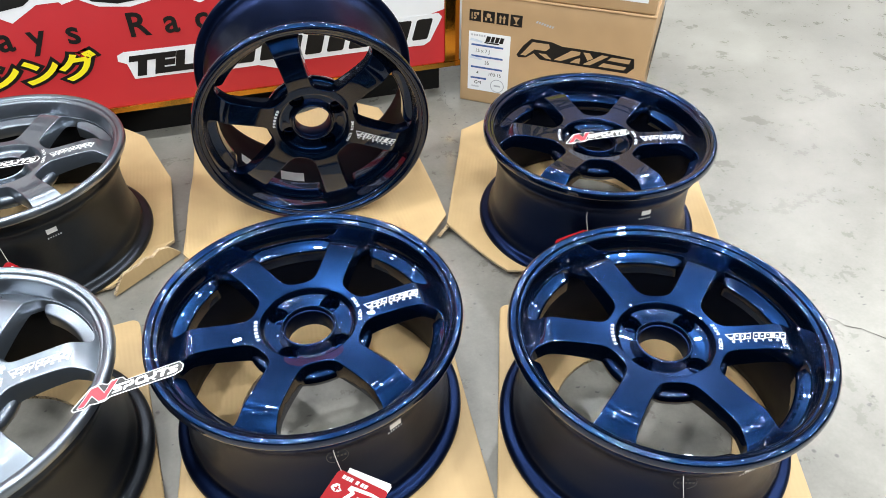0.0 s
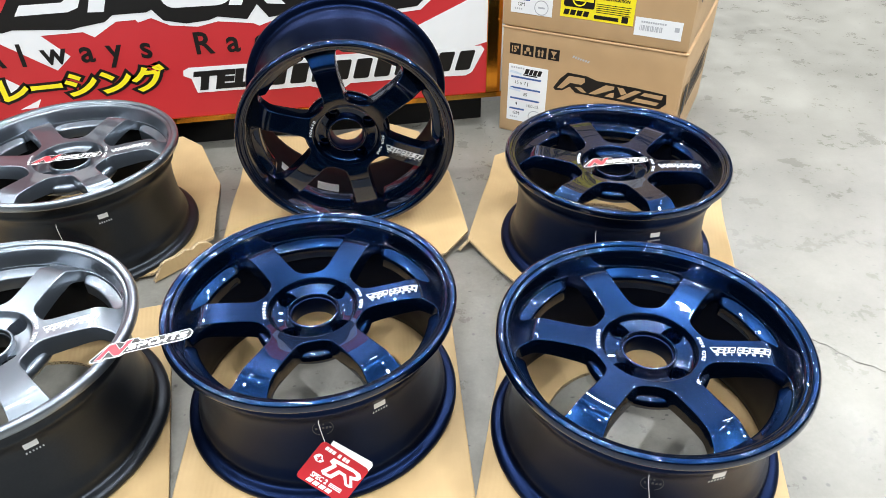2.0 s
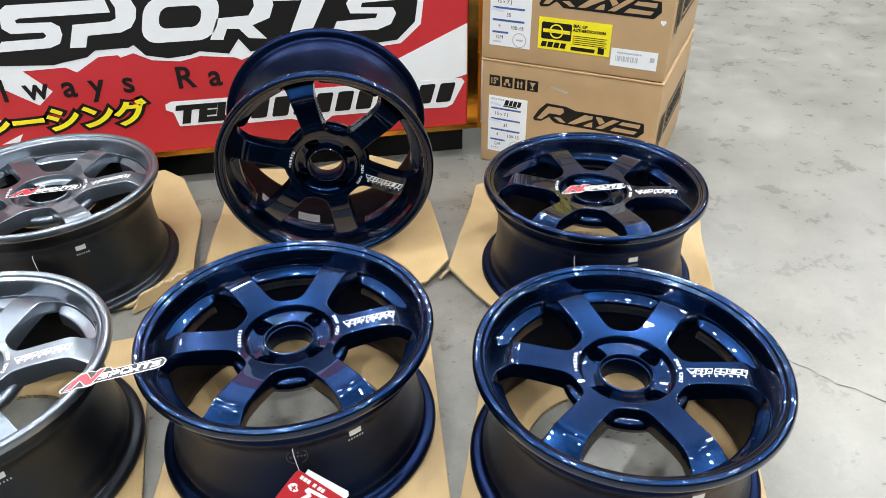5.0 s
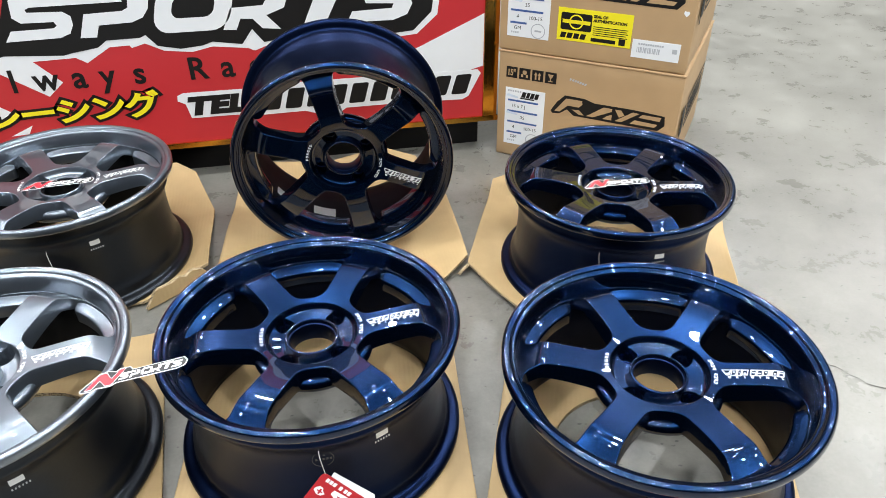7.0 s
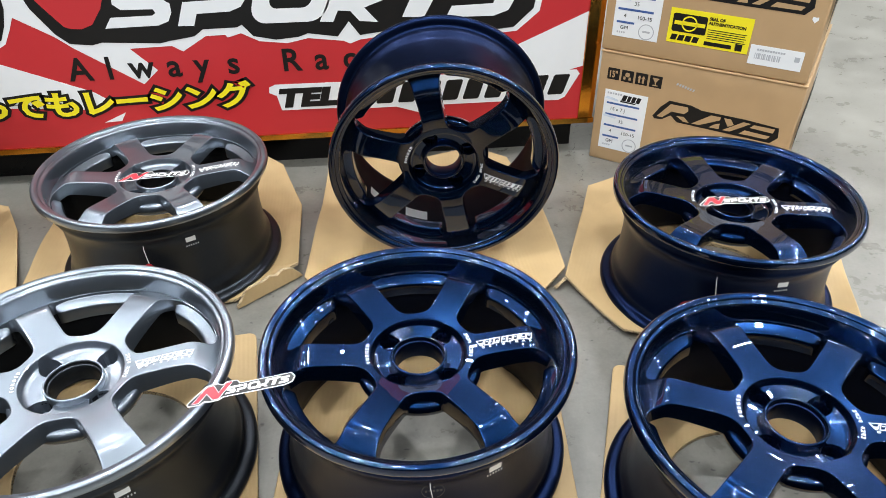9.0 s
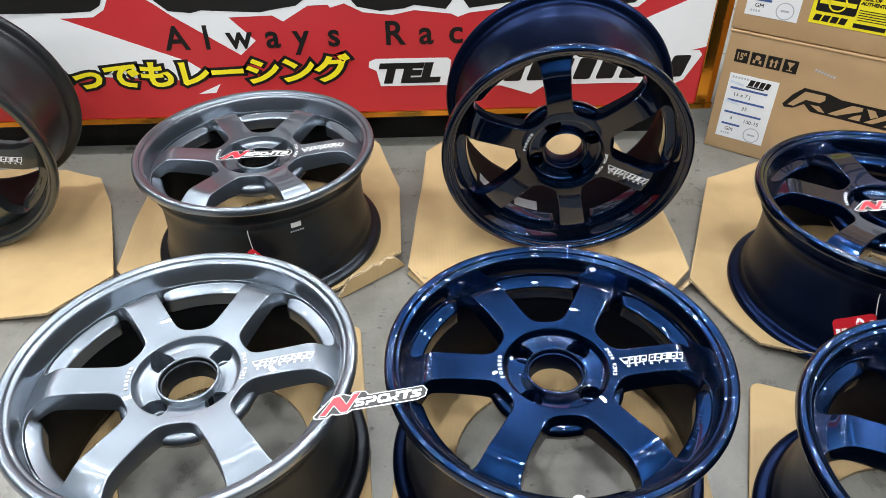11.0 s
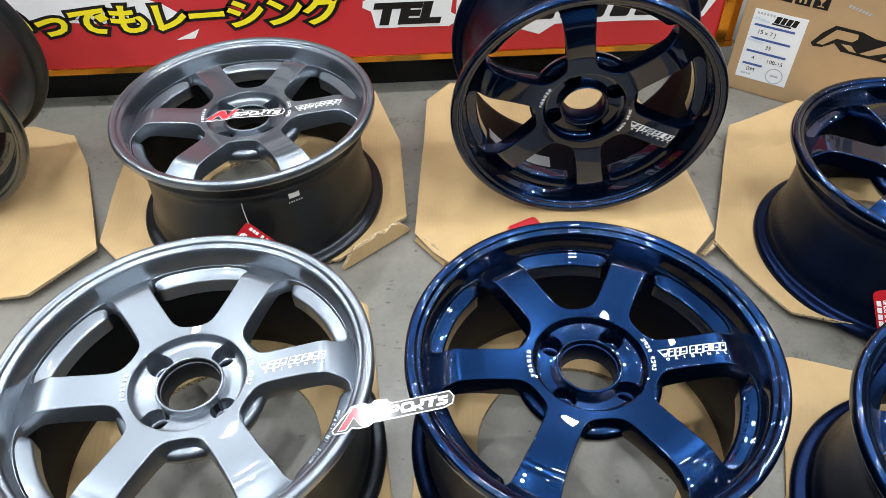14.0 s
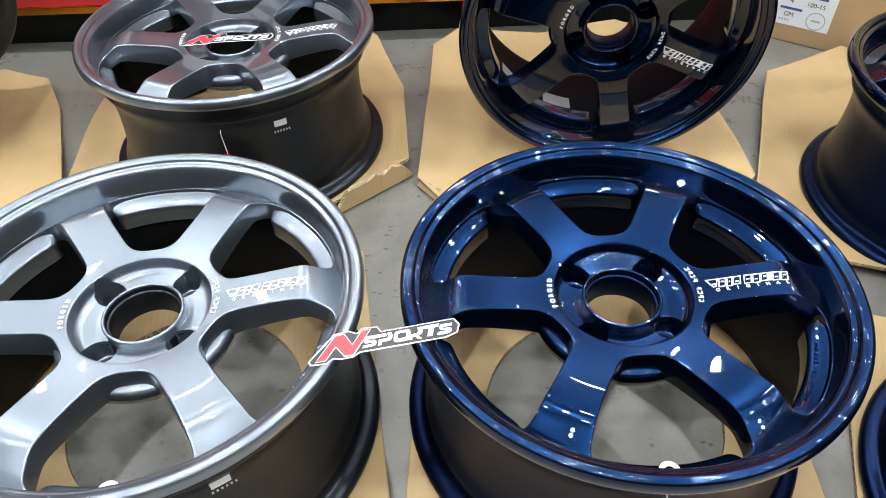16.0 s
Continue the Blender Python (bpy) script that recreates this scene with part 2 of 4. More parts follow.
def box_bm(sx, sy, sz, bevel=0.0, base=True, seg=2):
    bm = bmesh.new()
    bmesh.ops.create_cube(bm, size=1)
    bmesh.ops.scale(bm, vec=(sx, sy, sz), verts=bm.verts)
    if base:
        bmesh.ops.translate(bm, vec=(0, 0, sz / 2), verts=bm.verts)
    if bevel:
        bmesh.ops.bevel(bm, geom=list(bm.edges), offset=bevel, segments=seg, affect="EDGES", profile=0.5)
    return bm


def plates(polys, thick=0.0006, z=0.0, bm=None):
    """Flat prisms over outlines in the xy plane. An outline is a list of (x, y); a pair (outer, inner) of equal lengths is a frame."""
    bm = bm or bmesh.new()
    for poly in polys:
        if isinstance(poly, tuple):
            outer, inner = poly
            lo = [[bm.verts.new((x, y, h)) for x, y in ring] for ring in (outer, inner) for h in (z, z + thick)]
            n = len(outer)
            for k in range(n):
                j = (k + 1) % n
                for a, b in ((0, 1), (1, 3), (3, 2)):
                    bm.faces.new((lo[a][k], lo[a][j], lo[b][j], lo[b][k]))
        else:
            low = [bm.verts.new((x, y, z)) for x, y in poly]
            top = [bm.verts.new((x, y, z + thick)) for x, y in poly]
            bm.faces.new(top)
            for k in range(len(poly)):
                j = (k + 1) % len(poly)
                bm.faces.new((low[k], low[j], top[j], top[k]))
    bmesh.ops.recalc_face_normals(bm, faces=bm.faces)
    return bm


def rect(x0, y0, x1, y1, slant=0.0):
    return [(x0, y0), (x1, y0), (x1 + slant, y1), (x0 + slant, y1)]


def rounded(w, h, r, n=5, cx=0.0, cy=0.0, slant=0.0):
    out = []
    for sx, sy, a0 in ((1, -1, -90), (1, 1, 0), (-1, 1, 90), (-1, -1, 180)):
        for k in range(n + 1):
            a = radians(a0 + 90 * k / n)
            x, y = sx * (w / 2 - r) + r * math.cos(a), sy * (h / 2 - r) + r * math.sin(a)
            out.append((cx + x + slant * y, cy + y))
    return out


def grow(poly, d):
    """The outline moved outwards by about d."""
    out, n = [], len(poly)
    area = sum(poly[k][0] * poly[(k + 1) % n][1] - poly[(k + 1) % n][0] * poly[k][1] for k in range(n))
    s = 1 if area > 0 else -1
    for k in range(n):
        (ax, ay), (bx, by), (cx, cy) = poly[k - 1], poly[k], poly[(k + 1) % n]
        v = Vector((by - ay, ax - bx)).normalized() + Vector((cy - by, bx - cx)).normalized()
        v = v.normalized() if v.length > 1e-6 else Vector((0, 0))
        out.append((bx + s * d * v.x, by + s * d * v.y))
    return out


def words(body, size, thick=0.0004, spacing=1.0, shear=0.0, offset=0.0, align="LEFT"):
    """A mesh of built-in lettering in the xy plane."""
    cu = bpy.data.curves.new("lettering", "FONT")
    cu.body, cu.size, cu.extrude, cu.space_character, cu.shear, cu.offset = body, size, thick, spacing, shear, offset
    cu.align_x, cu.resolution_u = align, 3
    ob = bpy.data.objects.new("lettering", cu)
    scene.collection.objects.link(ob)
    me = bpy.data.meshes.new_from_object(ob.evaluated_get(bpy.context.evaluated_depsgraph_get()))
    bpy.data.objects.remove(ob)
    bpy.data.curves.remove(cu)
    return me


def lettering(name, body, size, mat, parent, m, label="", **kw):
    me = words(body, size, **kw)
    me.materials.clear()
    me.materials.append(mat)
    return part(name, me, mat, parent, label, m=m)


def tube(points, r, n=8):
    cu = bpy.data.curves.new("tube", "CURVE")
    cu.dimensions, cu.bevel_depth, cu.bevel_resolution = "3D", r, 2
    sp = cu.splines.new("POLY")
    sp.points.add(len(points) - 1)
    for p, q in zip(sp.points, points):
        p.co = (*q, 1)
    ob = bpy.data.objects.new("tube", cu)
    scene.collection.objects.link(ob)
    me = bpy.data.meshes.new_from_object(ob.evaluated_get(bpy.context.evaluated_depsgraph_get()))
    bpy.data.objects.remove(ob)
    return me


# ---- the hall ----
bm = bmesh.new()
bmesh.ops.create_grid(bm, x_segments=2, y_segments=2, size=18)
floor = tagged(part("floor", bm, CONCRETE), "polished grey concrete hall floor with stains and cracks", "floor", kind="structure")
for name, sx, sy, x, y in (("wall_north", 36, 0.2, 0, 18), ("wall_south", 36, 0.2, 0, -18), ("wall_east", 0.2, 36, 18, 0), ("wall_west", 0.2, 36, -18, 0)):
    ob = part(name, box_bm(sx + 0.2, sy, 8), HALL_WALL, m=pose(x, y, 0))
    tagged(ob, "plain grey hall wall panels", "wall", kind="structure")
tagged(part("ceiling", box_bm(36.4, 36.4, 0.2), HALL_CEILING, m=pose(0, 0, 8)), "dark grey hall roof sheeting", "ceiling", kind="structure")


def crack(points, width):
    """A thin jagged line of dirt in the floor."""
    bm = bmesh.new()
    left, right = [], []
    fine = []
    for (ax, ay), (bx, by) in zip(points, points[1:]):
        for k in range(6):
            s = k / 6
            fine.append((ax + (bx - ax) * s + random.uniform(-1, 1) * 0.003, ay + (by - ay) * s + random.uniform(-1, 1) * 0.003))
    fine.append(points[-1])
    for k, (x, y) in enumerate(fine):
        w = width * random.uniform(0.4, 1.2)
        left.append(bm.verts.new((x, y + w, 0.0006)))
        right.append(bm.verts.new((x, y - w, 0.0006)))
    for k in range(len(fine) - 1):
        bm.faces.new((left[k], right[k], right[k + 1], left[k + 1]))
    bmesh.ops.recalc_face_normals(bm, faces=bm.faces)
    ob = part("floor_crack", bm, CRACK)
    return tagged(ob, "thin dark crack in the concrete floor", "crack", "floor cracks", "structure")


crack([(0.79, 0.02), (0.83, -0.03), (0.87, -0.09), (0.93, -0.15), (1.02, -0.19), (1.12, -0.27)], 0.0016)
crack([(0.47, 0.90), (0.445, 0.82), (0.455, 0.76), (0.43, 0.70)], 0.0012)


# ---- cardboard sheets ----
def sheet_outline(half_x, half_y, cut, r):
    """A square sheet with cut or rounded corners."""
    if not cut:
        return rounded(2 * half_x, 2 * half_y, r, 5)
    c, hx, hy = cut, half_x, half_y
    return [(hx, -hy + c), (hx, hy - c), (hx - c, hy), (-hx + c, hy), (-hx, hy - c), (-hx, -hy + c), (-hx + c, -hy), (hx - c, -hy)]


RINGS = (0.2, 0.35, 0.45, 0.54, 0.62, 0.69, 0.75, 0.81, 0.87, 0.93, 0.985)


def card_sheet(m, half_x, half_y, cut, hole, hole_at=(0, 0), thick=0.007, label="", curl=0.0, outline=None, fold=0.0):
    """A corrugated sheet with a round hole, its edges of three layers; beyond the distance fold its corners are bent up along creases."""
    n = 144
    out = outline or sheet_outline(half_x, half_y, cut, 0.014)

    def edge_at(a):
        d = Vector((math.cos(a), math.sin(a)))
        best = 9.0
        for k in range(len(out)):
            p, q = Vector(out[k]) - Vector(hole_at), Vector(out[(k + 1) % len(out)]) - Vector(hole_at)
            e = q - p
            den = d.x * e.y - d.y * e.x
            if abs(den) < 1e-9:
                continue
            t = (p.x * e.y - p.y * e.x) / den
            s = (p.x * d.y - p.y * d.x) / den
            if t > 0 and -1e-6 <= s <= 1 + 1e-6:
                best = min(best, t)
        return best

    angles = sorted(set([2 * math.pi * k / n for k in range(n)] + [math.atan2(y - hole_at[1], x - hole_at[0]) % (2 * math.pi) for x, y in out]))
    bm = bmesh.new()
    prof = []
    for a in angles:
        e = edge_at(a)
        col = []
        for f, zz in [(0, 0), (0, thick)] + [(q, thick) for q in RINGS] + [(1.0, thick * 0.86), (1.0, thick * 0.14)] + [(q, 0) for q in reversed(RINGS)]:
            r = hole + (e - hole) * f
            x, y = hole_at[0] + r * math.cos(a), hole_at[1] + r * math.sin(a)
            lift = curl * max(0.0, f - 0.5) ** 2 * (1 + math.cos(4 * a + 0.6)) * 2
            over = 0.62 * abs(x) + 0.78 * abs(y) - fold
            if fold and over > 0:
                lift += over * (0.30 if y > 0 else 0.10)
            wave = 0.0012 * noise.noise((x * 9, y * 9, half_x * 7)) * f
            col.append(bm.verts.new((x, y, zz + lift + (wave if zz > 0.002 else 0))))
        prof.append(col)
    for a, b in zip(prof, prof[1:] + prof[:1]):
        size = len(a)
        for k in range(size):
            f = bm.faces.new((a[k], b[k], b[(k + 1) % size], a[(k + 1) % size]))
            f.material_index = 1 if k in (0, len(RINGS) + 2) else 0
    bmesh.ops.recalc_face_normals(bm, faces=bm.faces)
    ob = part("cardboard_sheet", bm, (CARD, CARD_EDGE), smooth=9, m=m)
    return tagged(ob, label, "cardboard", "cardboard sheets")


RECT = "square brown corrugated cardboard sheet with a round hole"
OCT = "brown corrugated cardboard sheet with cut corners and a round hole"
card_sheet(pose(0.005, -0.01, 0.0005, 0, 0, -5.5), 0.208, 0.24, 0, 0.128, label=RECT)
card_sheet(pose(-0.452, 0.02, 0.0005, 0, 0, 6), 0.21, 0.225, 0, 0.128, label=RECT)
card_sheet(pose(0.445, -0.165, 0.0005, 0, 0, -21), 0.211, 0.222, 0, 0.128, label=RECT)
SHEET_E = card_sheet(pose(-0.475, 0.585, 0.0005), 0.275, 0.27, 0.115, 0.128, (0.027, -0.065), label=OCT, curl=0.02, fold=0.231,
           outline=[(0.275, -0.154), (0.268, 0.087), (0.222, 0.221), (0.175, 0.262), (-0.165, 0.262), (-0.247, 0.10), (-0.238, -0.165), (-0.170, -0.240), (0.161, -0.231)])
SHEET_D = card_sheet(pose(0.062, 0.565, 0.0005), 0.252, 0.262, 0.10, 0.004, (0, -0.05), label="brown corrugated cardboard sheet with cut corners under an upright wheel", curl=0.015, fold=0.208,
           outline=[(0.188, -0.260), (0.245, -0.202), (0.254, 0.058), (0.208, 0.215), (0.138, 0.262), (-0.160, 0.262), (-0.211, 0.208), (-0.250, -0.165), (-0.220, -0.212), (-0.175, -0.260)])
card_sheet(pose(0.6025, 0.3946, 0.0005, 0, 0, -23), 0.256, 0.285, 0.12, 0.128, (0.01, -0.09), label=OCT, curl=0.015, fold=0.225)
card_sheet(pose(-1.06, 0.56, 0.0005), 0.275, 0.27, 0.10, 0.004, label="brown corrugated cardboard sheet under a dark upright wheel", curl=0.01, fold=0.235,
           outline=[(0.352, -0.164), (0.266, 0.074), (0.214, 0.171), (0.122, 0.212), (-0.10, 0.22), (-0.25, 0.10), (-0.25, -0.20), (-0.10, -0.26), (0.27, -0.255)])
CARD_TOP = 0.0085


def folded_flap(sheet, a, b, height, lean):
    """A flap of the board folded up along a cut corner, its open edge on top and a little torn."""
    a, b = Vector(a), Vector(b)
    n, side = 26, (b - a).orthogonal().normalized()
    bm = bmesh.new()
    rows = []
    for k in range(n + 1):
        u = k / n
        p = a.lerp(b, u)
        h = height * min(1, 6 * u, 6 * (1 - u)) * (1 + 0.16 * noise.noise((u * 9, 2, 5))) + 0.006
        out = lean * h + 0.0012 * noise.noise((u * 14, 7, 1))
        q = p + side * out
        t = side * 0.006
        rows.append([bm.verts.new(v) for v in ((p.x, p.y, 0.003), (q.x, q.y, h), (q.x + t.x, q.y + t.y, h - 0.0008), (p.x + t.x, p.y + t.y, 0.003))])
    for c, d in zip(rows, rows[1:]):
        for k in range(3):
            f = bm.faces.new((c[k], d[k], d[k + 1], c[k + 1]))
            f.material_index = 1 if k == 1 else 0
    bmesh.ops.recalc_face_normals(bm, faces=bm.faces)
    return part("folded_flap", bm, (CARD, CARD_EDGE), sheet, "torn upright flap", smooth=30)


folded_flap(SHEET_E, (0.277, -0.158), (0.165, -0.245), 0.031, 0.06)
folded_flap(SHEET_D, (0.248, -0.204), (0.215, -0.236), 0.012, 0.5)
folded_flap(SHEET_D, (-0.252, -0.168), (-0.206, -0.232), 0.010, 0.4)


# ---- alloy wheels ----
LIP = [(0.1955, 0.187), (0.2040, 0.1885), (0.2066, 0.1906), (0.2073, 0.1930), (0.2073, 0.1960), (0.2068, 0.1990), (0.2057, 0.2016), (0.2040, 0.2033), (0.2018, 0.2041), (0.1996, 0.2038), (0.1972, 0.2028), (0.1957, 0.2020), (0.1947, 0.2008), (0.1941, 0.1990),
       (0.1930, 0.1980), (0.1908, 0.1974), (0.1890, 0.1964), (0.1878, 0.1944), (0.1870, 0.1910), (0.1861, 0.1860), (0.1851, 0.1790), (0.1841, 0.1710), (0.1830, 0.1610), (0.1800, 0.1540)]
BARREL = [(0.1955, 0.187), (0.1915, 0.1845), (0.1900, 0.178), (0.1895, 0.168), (0.1907, 0.1645), (0.1900, 0.160), (0.1845, 0.150), (0.1800, 0.138), (0.1780, 0.120), (0.1775, 0.10),
          (0.1790, 0.07), (0.1820, 0.045), (0.1870, 0.034), (0.1890, 0.029), (0.1895, 0.018), (0.1930, 0.0150), (0.1990, 0.0145), (0.2045, 0.0125), (0.2070, 0.0085), (0.2072, 0.0045), (0.2055, 0.001), (0.2020, 0.0)]
INNER = [(0.2020, 0.0), (0.1960, 0.0008), (0.1900, 0.005), (0.1860, 0.02), (0.1790, 0.045), (0.1745, 0.07), (0.1720, 0.10), (0.1725, 0.13), (0.1755, 0.148), (0.1800, 0.154)]
SPOKE_Z = [(0.0, 0.1700), (0.060, 0.1790), (0.066, 0.1799), (0.0785, 0.1818), (0.10, 0.1848), (0.12, 0.1873), (0.137, 0.1889), (0.145, 0.18935), (0.1485, 0.1893), (0.1515, 0.1889), (0.154, 0.1882), (0.1565, 0.1871),
           (0.159, 0.18565), (0.162, 0.1837), (0.168, 0.1797), (0.176, 0.1747), (0.184, 0.1698), (0.2, 0.160)]
WIN_IN, WIN_OUT = 0.0750, 0.1832


def along(table, x):
    for (ax, ay), (bx, by) in zip(table, table[1:]):
        if x <= bx:
            return ay + (by - ay) * (x - ax) / (bx - ax)
    return table[-1][1]


def window_half():
    """Half the edge of a window, from its inner tip to its outer tip, as evenly spaced points with normals into the spoke."""
    mid, halfw = (WIN_IN + WIN_OUT) / 2, (WIN_OUT - WIN_IN) / 2
    raw = []
    for k in range(801):
        x = -math.cos(math.pi * k / 800)
        r = mid + halfw * x
        half = along([(0.07, 0.0208), (0.09, 0.0206), (0.11, 0.0205), (0.13, 0.0208), (0.155, 0.0224), (0.17, 0.0248), (0.184, 0.0272)], r)
        w = (math.pi / 6 - math.asin(half / r)) * max(0.0, 1 - abs(x) ** (12 if x < 0 else 14)) ** (1 / (2.2 if x < 0 else 3))
        a = math.pi / 6 - w
        raw.append(Vector((r * math.cos(a), r * math.sin(a))))
    run = [0.0]
    for p, q in zip(raw, raw[1:]):
        run.append(run[-1] + (q - p).length)
    pts, k, n = [], 0, 72
    for i in range(n + 1):
        d = run[-1] * i / n
        while k < len(raw) - 2 and run[k + 1] < d:
            k += 1
        u = (d - run[k]) / max(1e-9, run[k + 1] - run[k])
        pts.append(raw[k].lerp(raw[k + 1], min(1, u)))
    out = []
    side = Vector((math.sin(math.pi / 6), -math.cos(math.pi / 6)))
    for i, p in enumerate(pts):
        if i in (0, n):
            t = side if i == 0 else -side
        else:
            t = (pts[i + 1] - pts[i - 1]).normalized()
        out.append((p, Vector((t.y, -t.x)) if t.length else side))
    return out


def spoke_bm():
    """One flat-faced spoke with crisp edges and its sixth of the hub plate; open windows on both sides."""
    bm = bmesh.new()
    edge = window_half()
    n = len(edge) - 1
    r0, r1 = 0.0655, 0.1842
    i1 = next(i for i, (p, _) in enumerate(edge) if p.length > WIN_IN + 0.006)
    i2 = max(i for i, (p, _) in enumerate(edge) if p.length < WIN_OUT - 0.003)
    BEVEL = 0.0017
    for sign in (1, -1):
        front, back = [], []
        for i, (p, nn) in enumerate(edge):
            if i <= i1:
                a = math.pi / 6 * (1 - i / i1)
                t = Vector((r0 * math.cos(a), r0 * math.sin(a)))
            elif i <= i2:
                t = Vector((r0 + (r1 - r0) * (i - i1) / (i2 - i1), 0))
            else:
                a = math.pi / 6 * (i - i2) / (n - i2)
                t = Vector((r1 * math.cos(a), r1 * math.sin(a)))
            spots = [(p + nn * d, d) for d in (0, 0.00022, 0.00065, 0.0011, BEVEL, 0.0021)]
            far = p + nn * 0.0040
            if i in (0, n):
                far = p + (t - p).normalized() * 0.0040
                spots = [(p + (t - p).normalized() * d, d) for _, d in spots]
            spots += [(far.lerp(t, k / 5), 1) for k in range(6)]
            row, under = [], []
            for q, d in spots:
                z = along(SPOKE_Z, q.length)
                if d < BEVEL:
                    z -= BEVEL * (1 - math.sqrt(max(0, 1 - (1 - d / BEVEL) ** 2)))
                row.append(bm.verts.new((q.x, sign * q.y, z)))
            for q in (p - nn * 0.0012, p.lerp(t, 0.4), t):
                r = q.length
                depth = along([(0.06, 0.034), (0.085, 0.030), (0.14, 0.025), (0.165, 0.022), (0.19, 0.020)], r)
                under.append(bm.verts.new((q.x, sign * q.y, along(SPOKE_Z, r) - depth)))
            front.append(row)
            back.append(under)
        for a, b, c, d in zip(front, front[1:], back, back[1:]):
            for k in range(len(a) - 1):
                bm.faces.new((a[k], b[k], b[k + 1], a[k + 1]))
            for k in range(len(c) - 1):
                bm.faces.new((c[k], c[k + 1], d[k + 1], d[k]))
            bm.faces.new((a[0], c[0], d[0], b[0]))
    bmesh.ops.remove_doubles(bm, verts=bm.verts, dist=0.00002)
    bmesh.ops.recalc_face_normals(bm, faces=bm.faces)
    return bm


def ledge_bm():
    """The raised strip with round ends between two spokes, on the rim's inner step."""
    bm = bmesh.new()
    r0, r1, n = 0.1660, 0.1828, 26
    a1 = radians(19.6)
    rows = []
    for k in range(n + 1):
        u = -1 + 2 * k / n
        u = math.copysign(1 - (1 - abs(u)) ** 1.6, u)
        th = a1 * u
        e = math.sqrt(max(0, 1 - max(0, (abs(u) - 0.82) / 0.18) ** 2))
        rm, h = (r0 + r1) / 2, (r1 - r0) / 2 * max(0.12, e)
        prof = [(rm - h, 0.140), (rm - h, 0.1585), (rm - h + 0.0005 * e, 0.1601), (rm - h + 0.0016 * e, 0.1610), (rm - h * 0.6, 0.1622), (rm + h * 0.6, 0.1655), (rm + h - 0.001 * e, 0.1665), (rm + h, 0.1600)]
        rows.append([bm.verts.new((r * math.cos(th), r * math.sin(th), z - 0.004 * (1 - e))) for r, z in prof])
    for a, b in zip(rows, rows[1:]):
        for k in range(len(a) - 1):
            bm.faces.new((a[k], a[k + 1], b[k + 1], b[k]))
    bm.faces.new(rows[0])
    bm.faces.new(list(reversed(rows[-1])))
    bmesh.ops.recalc_face_normals(bm, faces=bm.faces)
    return bm


def hub_bm():
    """The sunk hub face with four bolt pockets; the bore stays open."""
    bm = bmesh.new()
    rb = 0.0140
    centres = [(0.050 * math.cos(radians(a)), 0.050 * math.sin(radians(a))) for a in (47, 137, 227, 317)]

    def z_of(x, y):
        r = math.hypot(x, y)
        z = along([(0.030, 0.1630), (0.040, 0.1630), (0.044, 0.1640), (0.056, 0.1658), (0.0595, 0.1675), (0.0615, 0.1697), (0.0630, 0.1763), (0.0634, 0.1782), (0.0641, 0.1793), (0.0655, 0.1797), (0.08, 0.1797)], r)
        d = min(math.hypot(x - cx, y - cy) for cx, cy in centres)
        return 0.1440 if d < rb - 0.0001 else z

    rs = [0.0375, 0.0395, 0.0410, 0.0425, 0.044, 0.0455, 0.047, 0.0485, 0.050, 0.0515, 0.053, 0.0545, 0.056, 0.0575, 0.059, 0.0605, 0.0615, 0.0622, 0.0630, 0.0634, 0.0641, 0.0645, 0.0655]
    n = 240
    rings = [[bm.verts.new((r * math.cos(2 * math.pi * k / n), r * math.sin(2 * math.pi * k / n), 0)) for k in range(n)] for r in rs]
    for ring in rings:
        for v in ring:
            for cx, cy in centres:
                d = math.hypot(v.co.x - cx, v.co.y - cy)
                if abs(d - rb) < 0.00085:
                    v.co.x, v.co.y = cx + (v.co.x - cx) * rb / d, cy + (v.co.y - cy) * rb / d
            v.co.z = z_of(v.co.x, v.co.y)
    for a, b in zip(rings, rings[1:]):
        for k in range(n):
            quad = (a[k], a[(k + 1) % n], b[(k + 1) % n], b[k])
            if not all(min(math.hypot(v.co.x - cx, v.co.y - cy) for cx, cy in centres) < rb - 0.0015 for v in quad):
                bm.faces.new(quad)
    bmesh.ops.recalc_face_normals(bm, faces=bm.faces)
    return bm


BORE = [(0.0375, 0.1630), (0.0378, 0.1700), (0.0374, 0.1719), (0.0364, 0.1729), (0.0352, 0.1730), (0.0344, 0.1724), (0.0340, 0.1708)]
SLEEVE = [(0.0340, 0.1708), (0.0337, 0.1672), (0.0334, 0.1664), (0.0322, 0.1660), (0.0316, 0.1652), (0.0314, 0.1560), (0.0313, 0.1400), (0.0330, 0.1380)]
HUB_BACK = [(0.0330, 0.1380), (0.0700, 0.1380), (0.0780, 0.1405), (0.0828, 0.1460), (0.0842, 0.1530), (0.0832, 0.1580), (0.0815, 0.1615), (0.0780, 0.1632), (0.0700, 0.1635)]


def bolt_hole_bm():
    bm = bmesh.new()
    n = 24
    rings = []
    for r, z in ((0.0139, 0.1640), (0.0138, 0.1600), (0.0136, 0.1450), (0.0108, 0.1445), (0.0080, 0.1415), (0.0074, 0.1378)):
        rings.append([bm.verts.new((r * math.cos(2 * math.pi * k / n), r * math.sin(2 * math.pi * k / n), z)) for k in range(n)])
    for j, (a, b) in enumerate(zip(rings, rings[1:])):
        for k in range(n):
            bm.faces.new((a[k], a[(k + 1) % n], b[(k + 1) % n], b[k])).material_index = 1 if j in (0, 2) else 0
    bmesh.ops.recalc_face_normals(bm, faces=bm.faces)
    return bm


